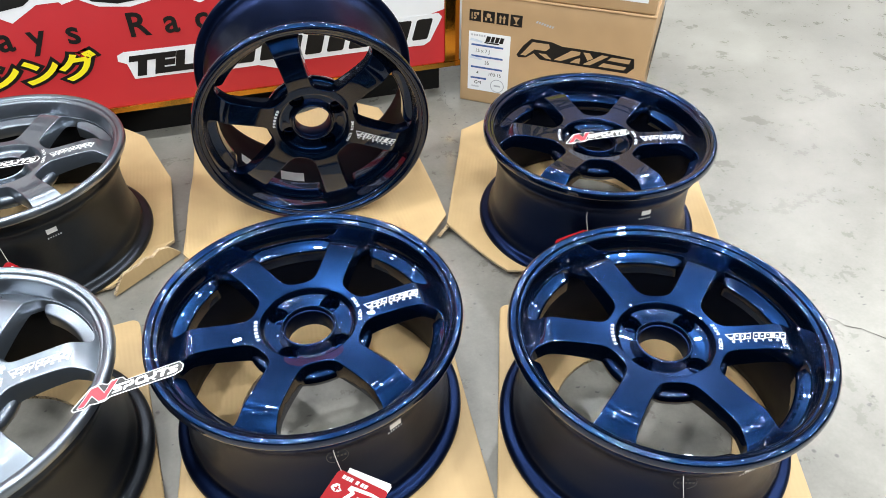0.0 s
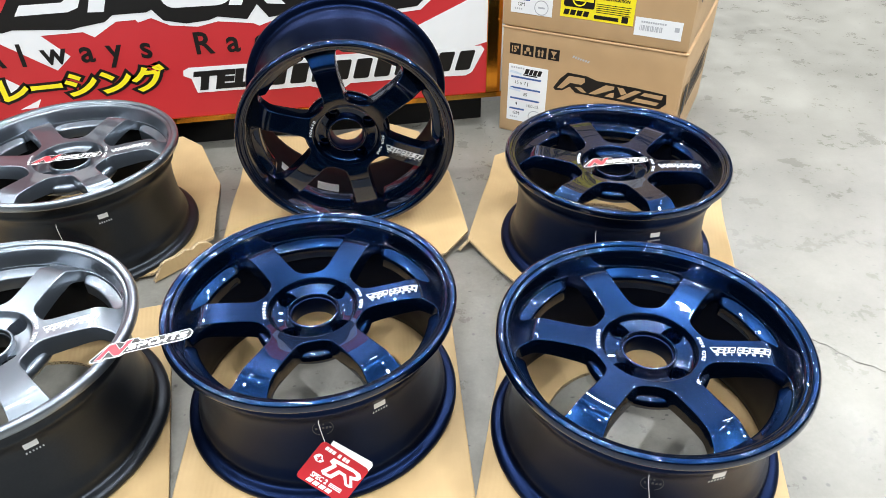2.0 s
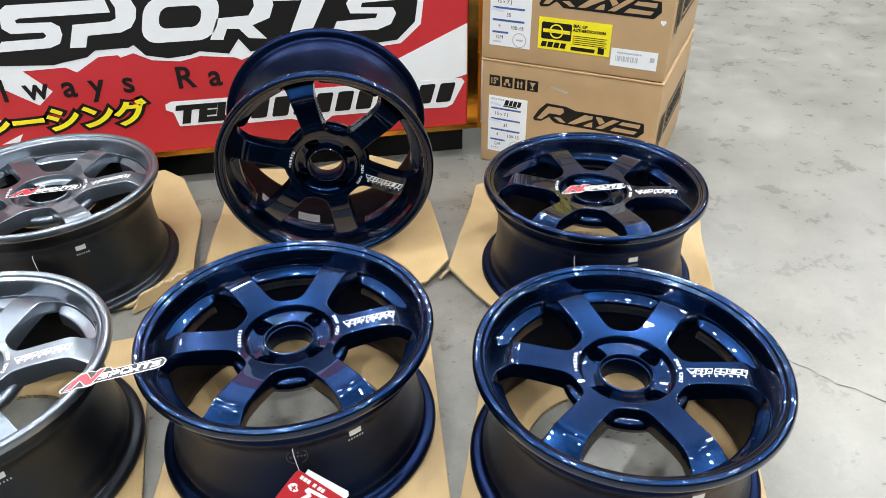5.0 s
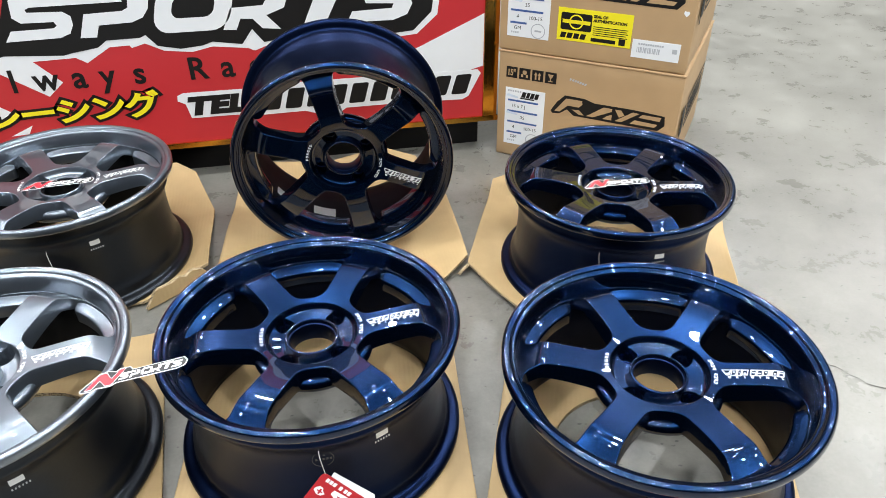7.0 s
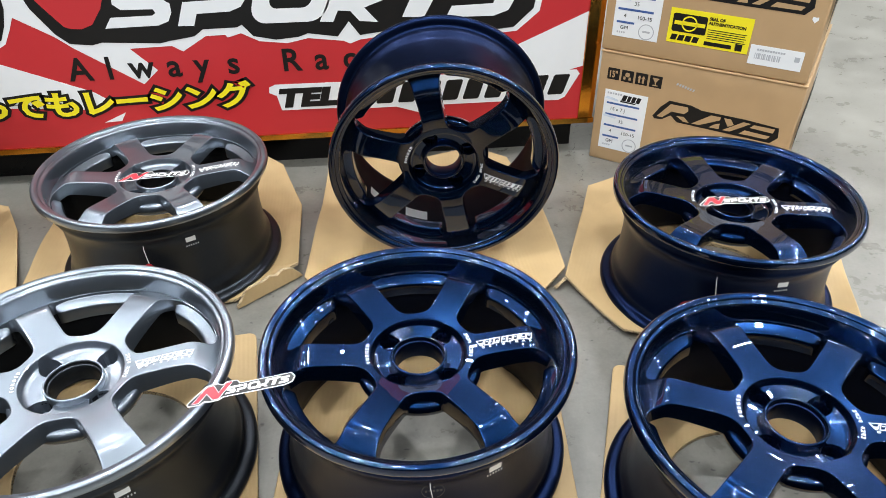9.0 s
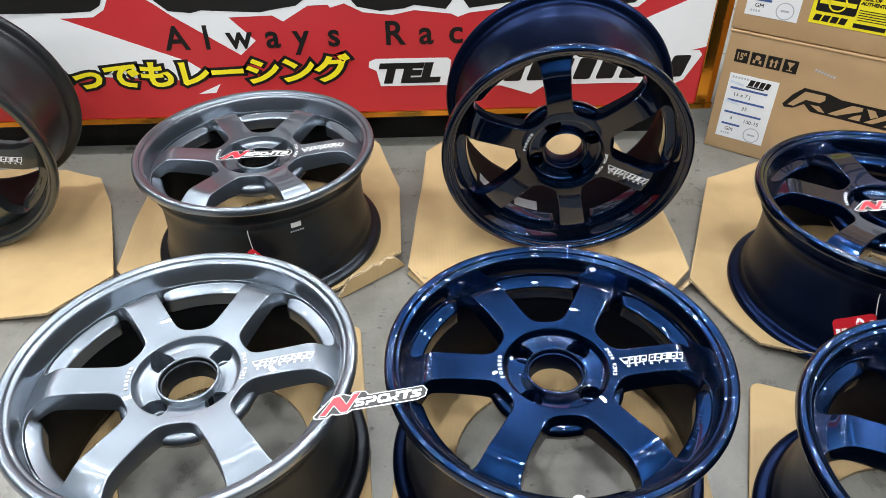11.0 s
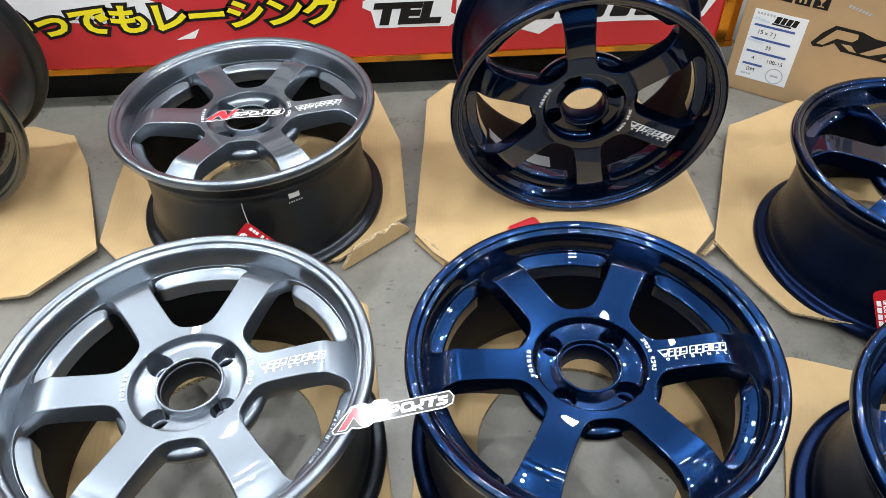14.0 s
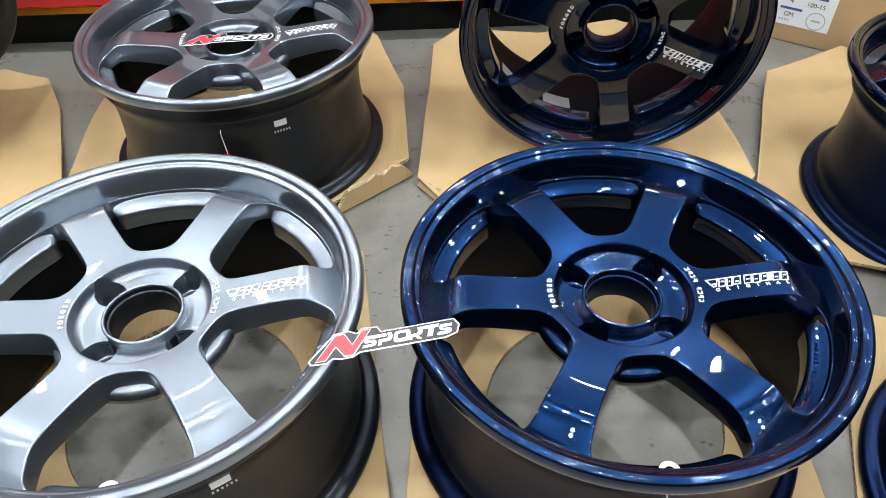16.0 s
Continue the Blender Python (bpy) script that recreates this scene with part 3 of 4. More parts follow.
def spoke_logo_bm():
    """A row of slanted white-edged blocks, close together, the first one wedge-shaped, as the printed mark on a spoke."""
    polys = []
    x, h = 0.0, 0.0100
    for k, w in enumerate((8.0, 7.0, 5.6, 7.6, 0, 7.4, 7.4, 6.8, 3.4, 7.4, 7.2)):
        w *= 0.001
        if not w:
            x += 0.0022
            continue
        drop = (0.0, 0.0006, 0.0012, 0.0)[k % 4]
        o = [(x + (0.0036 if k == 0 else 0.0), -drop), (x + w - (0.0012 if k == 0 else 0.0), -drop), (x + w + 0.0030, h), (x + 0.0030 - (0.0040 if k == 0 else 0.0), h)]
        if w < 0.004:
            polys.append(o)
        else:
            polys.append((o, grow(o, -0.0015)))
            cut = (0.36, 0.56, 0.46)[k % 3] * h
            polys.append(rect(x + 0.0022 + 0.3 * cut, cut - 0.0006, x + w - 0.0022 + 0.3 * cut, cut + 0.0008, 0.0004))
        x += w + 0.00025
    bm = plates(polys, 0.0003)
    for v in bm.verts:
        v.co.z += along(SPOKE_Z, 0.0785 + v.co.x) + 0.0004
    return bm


def small_word_mesh(body, size, x0, x1, y, mat):
    """Small letters spread along a spoke's face, following its height."""
    bm = bmesh.new()
    for k, ch in enumerate(body):
        me = words(ch, size, 0.0002, offset=0.00012, align="CENTER")
        me.transform(pose(x0 + (x1 - x0) * k / (len(body) - 1), y, 0))
        bm.from_mesh(me)
        bpy.data.meshes.remove(me)
    for v in bm.verts:
        v.co.z += along(SPOKE_Z, 0.0785 + v.co.x) + 0.0005
    return mesh_of("small_lettering", bm, mat)


def arc_bars_bm(r, a0, a1, n, h):
    """Small bars round an arc."""
    polys = []
    for k in range(n):
        if k == n // 2:
            continue
        a = radians(a0 + (a1 - a0) * (k + 0.5) / n)
        w = radians(abs(a1 - a0)) / n * (0.36 if k % 3 else 0.28)
        for u0, u1, v0, v1 in ((-1, -0.45, 0, 1), (-0.45, 1, 0.38 * (k % 2), 0.38 * (k % 2) + 0.24), (-0.45, 0.9, 0.8, 1)):
            polys.append([(q * math.cos(b), q * math.sin(b)) for q, b in ((r + h * v0, a + w * u0), (r + h * v1, a + w * u0), (r + h * v1, a + w * u1), (r + h * v0, a + w * u1))])
    return plates(polys, 0.0003)


def arc_words(name, body, r, mid, size, mat, parent, z, flip=False, thick=0.0003, step=None):
    """Letters set one by one round an arc, joined into one mesh."""
    bm = bmesh.new()
    step = step or degrees_of(size * 0.80, r)
    for k, ch in enumerate(body):
        if ch == " ":
            continue
        me = words(ch, size, thick, offset=0.0001, align="CENTER")
        off = (k - (len(body) - 1) / 2) * step
        a = mid + (off if flip else -off)
        turn = a + 90 if flip else a - 90
        me.transform(pose(r * math.cos(radians(a)), r * math.sin(radians(a)), z, 0, 0, turn))
        bm.from_mesh(me)
        bpy.data.meshes.remove(me)
    return part(name, bm, mat, parent)


def degrees_of(arc, r):
    return math.degrees(arc / r)


MESH = {}


def wheel(m, face, satin, inner, label, group, mark_white=True, tags=True):
    """A six-spoke wheel; its axis is z, the face looks up, the back flange stands at z = 0."""
    w = empty("alloy_wheel", m, label, "wheel", group)
    key = face.name
    if key not in MESH:
        MESH[key] = {
            "lip": mesh_of("rim_lip", revolve(softened(LIP), 160), face, 60),
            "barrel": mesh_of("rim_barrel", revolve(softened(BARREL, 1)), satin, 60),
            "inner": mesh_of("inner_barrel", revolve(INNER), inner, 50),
            "spoke": mesh_of("spoke", spoke_bm(), face, 38),
            "ledge": mesh_of("rim_ledge", ledge_bm(), face, 40),
            "hub": mesh_of("hub", hub_bm(), face, 30),
            "bore": mesh_of("center_bore", revolve(softened(BORE), 72), face, 60),
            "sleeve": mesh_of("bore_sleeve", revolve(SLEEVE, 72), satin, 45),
            "back": mesh_of("hub_back", revolve(HUB_BACK, 96), face, 45),
            # pocket walls borrow the satin material to paint in the shade of their depth
            "hole": mesh_of("bolt_hole", bolt_hole_bm(), (satin, face), 40),
        }
    s = MESH[key]
    part("rim_lip", s["lip"], None, w)
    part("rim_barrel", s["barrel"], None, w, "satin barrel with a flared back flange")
    part("inner_barrel", s["inner"], None, w, "inner side of the barrel, its shade put into the colour")
    part("hub", s["hub"], None, w)
    part("center_bore", s["bore"], None, w)
    part("bore_sleeve", s["sleeve"], None, w, "satin inner sleeve of the hub")
    part("hub_back", s["back"], None, w, "round back plate of the hub")
    first = None
    for k in range(6):
        sp = part("spoke", s["spoke"], None, w, m=pose(0, 0, 0, 0, 0, 60 * k))
        first = first or sp
        part("rim_ledge", s["ledge"], None, w, m=pose(0, 0, 0, 0, 0, 60 * k + 30))
    for a in (47, 137, 227, 317):
        part("bolt_hole", s["hole"], None, w, m=pose(0.05 * math.cos(radians(a)), 0.05 * math.sin(radians(a)), 0))
    if "logo" not in MESH:
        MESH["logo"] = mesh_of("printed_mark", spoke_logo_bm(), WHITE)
        MESH["small"] = small_word_mesh("ORIGINAL", 0.0050, 0.0070, 0.0700, -0.0052, WHITE)
        MESH["bars"] = mesh_of("printed_band", arc_bars_bm(0.0672, -17, 21, 9, 0.0046), WHITE)
        MESH["seal"] = mesh_of("serial_label", plates([rounded(0.017, 0.011, 0.001)], 0.0003), SILVER_LABEL)
        MESH["digits"] = mesh_of("stamped_mark", plates([rect(-0.011 + 0.004 * k, -0.0015, -0.0092 + 0.004 * k, 0.0015) for k in range(6)], 0.0003), GREY_PRINT)
        MESH["valve"] = mesh_of("valve_hole", revolve([(0.0042, 0), (0.0042, 0.0012), (0.0075, 0.0012), (0.0085, 0.0004), (0.0085, 0)], 24), WHITE, 40)
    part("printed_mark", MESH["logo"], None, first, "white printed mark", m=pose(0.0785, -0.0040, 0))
    part("small_lettering", MESH["small"], None, first, "small white printed lettering", m=pose(0.0785, -0.0040, 0))
    part("printed_band", MESH["bars"], None, first, "small white printed lettering", m=pose(0, 0, 0.1813))
    key2 = "forged" + key
    if key2 not in MESH:
        ob = arc_words("forged_lettering", "FORGED", 0.0665, 180, 0.0063, WHITE, None, 0.1815, step=5.4)
        MESH[key2] = ob.data
        ob2 = arc_words("raised_lettering", "MADE IN JAPAN", 0.1735, -31, 0.0058, face, None, 0.1642, flip=True, thick=0.0004, step=1.75)
        MESH["raised" + key] = ob2.data
        bpy.data.objects.remove(ob)
        bpy.data.objects.remove(ob2)
    part("forged_lettering", MESH[key2], None, w, "small white printed lettering")
    part("raised_lettering", MESH["raised" + key], None, w, "raised cast lettering")
    return w


def barrel_mark(w, mesh, name, angle, z, r=0.1785, label=""):
    """A mark on the barrel's outer side, at an angle round the axis."""
    a = radians(angle)
    m = Matrix.Translation((r * math.cos(a), r * math.sin(a), z)) @ pose(0, 0, 0, 90, 0, angle + 90)
    return part(name, MESH[mesh], None, w, label, m=m)


WHEELS = {}
BLUES, GREYS = "wheels of the blue set", "wheels of the grey set"
for key, x, y, turn, mats, label, group in (
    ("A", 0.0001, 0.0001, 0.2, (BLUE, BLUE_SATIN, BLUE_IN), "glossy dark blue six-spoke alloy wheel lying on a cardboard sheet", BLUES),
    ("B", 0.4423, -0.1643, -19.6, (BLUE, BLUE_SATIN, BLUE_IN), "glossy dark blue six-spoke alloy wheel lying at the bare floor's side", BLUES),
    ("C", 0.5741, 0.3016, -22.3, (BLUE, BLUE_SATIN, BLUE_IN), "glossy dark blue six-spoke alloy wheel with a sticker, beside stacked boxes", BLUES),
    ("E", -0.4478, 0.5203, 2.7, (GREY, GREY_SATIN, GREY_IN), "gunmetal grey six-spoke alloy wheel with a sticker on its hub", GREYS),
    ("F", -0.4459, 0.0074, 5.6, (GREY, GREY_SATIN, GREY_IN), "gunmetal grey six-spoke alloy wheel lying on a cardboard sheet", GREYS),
):
    WHEELS[key] = wheel(pose(x, y, CARD_TOP, 0, 0, turn), *mats, label, group)
    barrel_mark(WHEELS[key], "seal", "serial_label", -65.5, 0.142, 0.1825, "small silver label")
    barrel_mark(WHEELS[key], "digits", "stamped_mark", -65.0, 0.127, 0.1795, "row of small stamped marks")
    part("valve_hole", MESH["valve"], None, WHEELS[key], "white ring round the valve hole", m=pose(-0.0025, -0.1738, 0.1640))


def round_stamp_mesh():
    """Two grey arcs with bars between, as a test stamp."""
    polys = []
    for k in range(20):
        if k % 10 in (4, 5):
            continue
        a0, a1 = 2 * math.pi * k / 20 + 0.02, 2 * math.pi * (k + 1) / 20 - 0.02
        polys.append([(r * math.cos(a), r * math.sin(a)) for r, a in ((0.0130, a0), (0.0137, a0), (0.0137, a1), (0.0130, a1))])
    polys += [rect(-0.0095 + 0.0045 * k, -0.0018, -0.0070 + 0.0045 * k, 0.0018) for k in range(5)]
    polys += [rect(-0.004 + 0.0045 * k, 0.0055, -0.0020 + 0.0045 * k, 0.0085) for k in range(2)]
    return mesh_of("round_stamp", plates(polys, 0.0003), STAMP)


MESH["stamp"] = round_stamp_mesh()
for key in ("A", "B"):
    barrel_mark(WHEELS[key], "stamp", "round_stamp", -90, 0.127, 0.1797, "faint grey round stamp")


def standing(cx, cy, yaw, el, roll):
    """The pose of a wheel that stands on its front rim: its face looks along -y, turned by yaw, tipped up by el and rolled."""
    m = pose(0, 0, 0, 90 - el, 0, yaw)
    centre = Vector((cx, cy, 0.0065 + 0.2073 * math.cos(radians(el))))
    return Matrix.Translation(centre) @ m @ pose(0, 0, -0.2017, 0, 0, roll)


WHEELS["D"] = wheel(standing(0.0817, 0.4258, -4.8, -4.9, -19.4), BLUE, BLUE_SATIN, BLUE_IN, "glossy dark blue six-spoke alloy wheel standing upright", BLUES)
WHEELS["G"] = wheel(standing(-0.998, 0.475, 6, -6.7, -6), BLACK_WHEEL, BLACK_WHEEL_SATIN, GREY_IN, "dark green-grey six-spoke alloy wheel standing upright", GREYS)


# ---- banner counter ----
YB = 0.855
banner = empty("display_counter", pose(0, YB, 0), "counter with a red, white and black printed front and gold edging", "counter")
PANEL_L, PANEL_R, PANEL_B, PANEL_T = -1.75, 0.454, 0.093, 0.80
FRONT = pose(0, 0, 0, 90, 0, 0)
part("printed_panel", plates([rect(PANEL_L, PANEL_B, PANEL_R, PANEL_T)], 0.002), RED_PRINT, banner, "red printed panel", m=FRONT)
part("counter_body", box_bm(PANEL_R - PANEL_L + 0.05, 0.48, PANEL_T - 0.078, 0.003), BLACK_BASE, banner, "black counter body", m=pose((PANEL_L + PANEL_R) / 2, 0.2405, 0.0785))
part("gold_strip", box_bm(PANEL_R - PANEL_L + 0.04, 0.006, 0.0135, 0.001), GOLD, banner, "gold foil strip", m=pose((PANEL_L + PANEL_R) / 2 + 0.02, -0.003, 0.079))
part("gold_strip", box_bm(0.036, 0.006, PANEL_T - 0.094, 0.001), GOLD, banner, "gold foil strip", m=pose(PANEL_R + 0.0182, -0.003, 0.0935))
part("plinth", box_bm(PANEL_R - PANEL_L + 0.0, 0.42, 0.078, 0.002), BLACK_BASE, banner, "black recessed plinth", m=pose((PANEL_L + PANEL_R) / 2, 0.25, 0))


# ---- cartons ----
PHI = -36
BOX_W, BOX_D, BOX_H = 0.430, 0.43, 0.272


FACE = pose(0, 0, 0, 90, 0, 0)


def flat(name, polys, mat, parent, label="", z=0.0003, thick=0.0004, m=FACE):
    return part(name, plates(polys, thick, z), mat, parent, label, m=m)


def carton(m, label):
    b = empty("carton", m, label, "box", "stacked cartons")
    bm = box_bm(BOX_W, BOX_D, BOX_H, 0.004, seg=3)
    bmesh.ops.subdivide_edges(bm, edges=[e for e in bm.edges if e.calc_length() > 0.1], cuts=7, use_grid_fill=True)
    for v in bm.verts:
        if v.co.y < -BOX_D / 2 + 0.01 and 0.02 < v.co.z < BOX_H - 0.02:
            v.co.y += 0.0008 * noise.noise((v.co.x * 9, 3, v.co.z * 9))
        if v.co.x > BOX_W / 2 - 0.01:
            v.co.x += 0.004 * math.sin(math.pi * min(1, max(0, v.co.z / BOX_H))) * math.sin(math.pi * min(1, max(0, v.co.y / BOX_D + 0.5)))
    part("body", bm, BOX_CARD, b, smooth=30, m=pose(BOX_W / 2, BOX_D / 2, 0))
    # the closed top flaps: a thin lid edge standing proud along the front and side
    for name, sx, sy, at in (("top_flap", BOX_W + 0.003, 0.006, (BOX_W / 2, 0.0012)), ("top_flap", 0.006, BOX_D - 0.006, (BOX_W - 0.0012, BOX_D / 2 + 0.002))):
        flap = box_bm(sx, sy, 0.0042, 0.0012)
        bmesh.ops.subdivide_edges(flap, edges=[e for e in flap.edges if e.calc_length() > 0.1], cuts=9)
        for v in flap.verts:
            v.co.z += 0.0011 * noise.noise((v.co.x * 14, v.co.y * 14, 4))
            v.co.y += 0.0008 * noise.noise((v.co.x * 11, 8, v.co.y * 11))
        part(name, flap, BOX_CARD, b, "slightly bent flap edge", m=pose(at[0], at[1], BOX_H - 0.0045))
    # handling symbols in black squares
    signs = [[rect(0.006, 0.006, 0.009, 0.021), rect(0.012, 0.006, 0.020, 0.009), rect(0.012, 0.012, 0.020, 0.015), rect(0.012, 0.018, 0.020, 0.021)],
             [rounded(0.010, 0.010, 0.004, 4, 0.0135, 0.017), rect(0.005, 0.005, 0.010, 0.012), rect(0.017, 0.005, 0.022, 0.012)],
             [rect(0.007, 0.004, 0.011, 0.016), [(0.005, 0.015), (0.013, 0.015), (0.009, 0.022)], rect(0.016, 0.004, 0.020, 0.016), [(0.014, 0.015), (0.022, 0.015), (0.018, 0.022)]],
             [[(0.006, 0.022), (0.012, 0.012), (0.015, 0.012), (0.021, 0.022)], rect(0.0125, 0.006, 0.0145, 0.012), rect(0.008, 0.004, 0.019, 0.006)]]
    for k, sign in enumerate(signs):
        x, z = 0.020 + 0.0322 * k, 0.207
        sq = flat("printed_symbol", [rect(x, z, x + 0.0275, z + 0.027)], INK, b, "black square handling symbol")
        if k == 0:
            lettering("symbol_lettering", '15"', 0.021, BOX_CARD, sq, pose(x + 0.0025, z + 0.006, 0.0010) @ Matrix.Diagonal((0.72, 1, 1, 1)), thick=0.0002, offset=0.0006)
            continue
        flat("symbol_figure", [[(px + x, py + z) for px, py in poly] for poly in sign], BOX_CARD, sq, z=0.0009, thick=0.0003, m=Matrix.Identity(4))
    # specification label
    lab = flat("paper_label", [rect(0.020, 0.034, 0.120, 0.182)], WHITE, b, "white printed specification label", thick=0.0005)
    flat("printed_line", [rect(0.027, z, x1, z + 0.0045) for z, x1 in ((0.148, 0.104), (0.120, 0.104), (0.092, 0.104), (0.064, 0.066))], BLUE_PRINT, lab, z=0.001, thick=0.0002, m=Matrix.Identity(4))
    flat("printed_mark", [rect(0.060, 0.161, 0.070, 0.175, 0.004), rect(0.072, 0.161, 0.080, 0.175, 0.004), rect(0.082, 0.161, 0.091, 0.175, 0.004), rect(0.093, 0.161, 0.102, 0.175, 0.004), rect(0.058, 0.157, 0.094, 0.160)], INK, lab, z=0.001, thick=0.0002, m=Matrix.Identity(4))
    flat("printed_mark", [rect(0.026 + 0.006 * k, 0.172, 0.030 + 0.006 * k, 0.1765) for k in range(6)] + [rect(0.030 + 0.005 * k, 0.042, 0.033 + 0.005 * k, 0.046) for k in range(4)], GREY_PRINT, lab, z=0.001, thick=0.0002, m=Matrix.Identity(4))
    for z in (0.160, 0.116):
        flat("rubbed_print", [[(0.022, z), (0.034, z - 0.001), (0.052, z - 0.003), (0.054, z + 0.001), (0.040, z + 0.004), (0.026, z + 0.006)]], PALE_PRINT, lab, z=0.0012, thick=0.0001, m=Matrix.Identity(4))
    flat("round_stamp", [(rounded(0.034, 0.034, 0.0169, 8, 0.094, 0.052), rounded(0.030, 0.030, 0.0149, 8, 0.094, 0.052)), rect(0.086, 0.050, 0.102, 0.054)], GREY_PRINT, lab, z=0.001, thick=0.0001, m=Matrix.Identity(4))
    for body, x, z in (("15 x 7 J", 0.036, 0.133), ("35", 0.060, 0.104), ("4", 0.041, 0.077), ("100-15", 0.070, 0.076), ("GM", 0.036, 0.051)):
        lettering("printed_lettering", body, 0.0118, INK, lab, pose(x, z, 0.0011), thick=0.0001)
    # the maker's mark: slanted blocks on a black rounded ground
    base = [(0.136, 0.141), (0.141, 0.135), (0.158, 0.137), (0.176, 0.150), (0.192, 0.137), (0.300, 0.136), (0.390, 0.135), (0.404, 0.150), (0.401, 0.172), (0.330, 0.176), (0.240, 0.176), (0.215, 0.183), (0.168, 0.184), (0.150, 0.165)]
    mark = flat("printed_logo", [base], INK, b, "black outlined printed logo of slanted blocks")
    for fill in ([(0.146, 0.142), (0.158, 0.142), (0.177, 0.160), (0.204, 0.160), (0.212, 0.168), (0.210, 0.177), (0.172, 0.177)], [(0.188, 0.152), (0.206, 0.142), (0.218, 0.142), (0.205, 0.153)], [(0.224, 0.142), (0.240, 0.142), (0.282, 0.163), (0.282, 0.170), (0.262, 0.170)],
                 [(0.262, 0.142), (0.283, 0.142), (0.283, 0.155), (0.274, 0.152)], [(0.291, 0.142), (0.306, 0.142), (0.345, 0.169), (0.330, 0.170)], [(0.289, 0.170), (0.303, 0.170), (0.312, 0.159), (0.300, 0.152)], [(0.326, 0.142), (0.382, 0.142), (0.388, 0.150), (0.336, 0.152)], [(0.344, 0.160), (0.392, 0.158), (0.394, 0.168), (0.352, 0.168)]):
        flat("logo_block", [fill], BOX_CARD, mark, z=0.0009, thick=0.0003, m=Matrix.Identity(4))
    flat("printed_mark", [rect(0.175 + 0.006 * k, 0.222 - 0.0012 * k, 0.179 + 0.006 * k, 0.227 - 0.0012 * k, 0.002) for k in range(7)], GREY_PRINT, b, "small rubbed grey print", thick=0.0002)
    # print on the right side
    SIDE = pose(BOX_W + 0.0045, 0, 0, 90, 0, 90)
    part("side_print", plates([rect(0.03, 0.10, 0.045, 0.18), rect(0.05, 0.11, 0.075, 0.18), (rect(0.10, 0.11, 0.36, 0.185), rect(0.106, 0.116, 0.354, 0.179))] + [rect(0.115 + 0.024 * k, 0.125, 0.130 + 0.024 * k, 0.170, 0.004) for k in range(9)], 0.0004), INK, b, "black print on the carton's side", m=SIDE)
    return b


low = carton(pose(0.486, 0.826, 0, 0, 0, PHI), "brown cardboard wheel carton with black print on the floor")
high = carton(pose(0.484, 0.829, BOX_H + 0.001, 0, 0, PHI), "brown cardboard wheel carton with a yellow seal sticker, on another")
SEAL_AT = BOX_H + 0.001
seal = flat("seal_sticker", [rect(0.139, 0.314 - SEAL_AT, 0.305, 0.386 - SEAL_AT)], YELLOW, high, "yellow printed seal sticker", thick=0.0005)
flat("seal_panel", [rounded(0.070, 0.038, 0.004, 4, 0.181, 0.357 - SEAL_AT)], INK, seal, z=0.001, thick=0.0002, m=Matrix.Identity(4))
flat("seal_emblem", [(rounded(0.032, 0.032, 0.0155, 8, 0.181, 0.357 - SEAL_AT), rounded(0.026, 0.026, 0.0125, 8, 0.181, 0.357 - SEAL_AT)), rect(0.150, 0.353 - SEAL_AT, 0.213, 0.361 - SEAL_AT)], YELLOW, seal, z=0.0013, thick=0.0002, m=Matrix.Identity(4))
flat("seal_logo", [rect(0.146 + 0.015 * k, 0.320 - SEAL_AT, 0.158 + 0.015 * k, 0.332 - SEAL_AT, 0.003) for k in range(4)] + [rect(0.217, 0.319 - SEAL_AT, 0.272, 0.327 - SEAL_AT), rect(0.279, 0.318 - SEAL_AT, 0.293, 0.332 - SEAL_AT)] + [rect(0.220, 0.333 + 0.0045 * k - SEAL_AT, 0.297 - 0.003 * (k % 2), 0.3345 + 0.0045 * k - SEAL_AT) for k in range(5)], INK, seal, z=0.001, thick=0.0002, m=Matrix.Identity(4))
for body, z in (("SEAL OF", 0.371), ("AUTHENTICATION", 0.362)):
    lettering("seal_lettering", body, 0.0085, INK, seal, pose(0.219, z - SEAL_AT, 0.0012), thick=0.0001, offset=0.0004)
bar = flat("barcode_sticker", [rect(0.309, 0.297 - SEAL_AT, 0.411, 0.337 - SEAL_AT)], WHITE, high, "white barcode sticker", thick=0.0005)
flat("barcode", [rect(0.320 + 0.0033 * k, 0.309 - SEAL_AT, 0.3212 + 0.0033 * k + 0.0008 * (k * 7 % 3), 0.321 - SEAL_AT) for k in range(15)] + [rect(0.322 + 0.005 * k, 0.326 - SEAL_AT, 0.326 + 0.005 * k, 0.330 - SEAL_AT) for k in range(11)] + [rect(0.395, 0.315 - SEAL_AT, 0.405, 0.325 - SEAL_AT)], GREY_PRINT, bar, z=0.001, thick=0.0002, m=Matrix.Identity(4))
flat("heart_mark", [[(0.411, 0.395 - SEAL_AT), (0.417, 0.402 - SEAL_AT), (0.416, 0.407 - SEAL_AT), (0.411, 0.406 - SEAL_AT), (0.406, 0.407 - SEAL_AT), (0.405, 0.402 - SEAL_AT)]], WHITE, high, "small white paper mark")

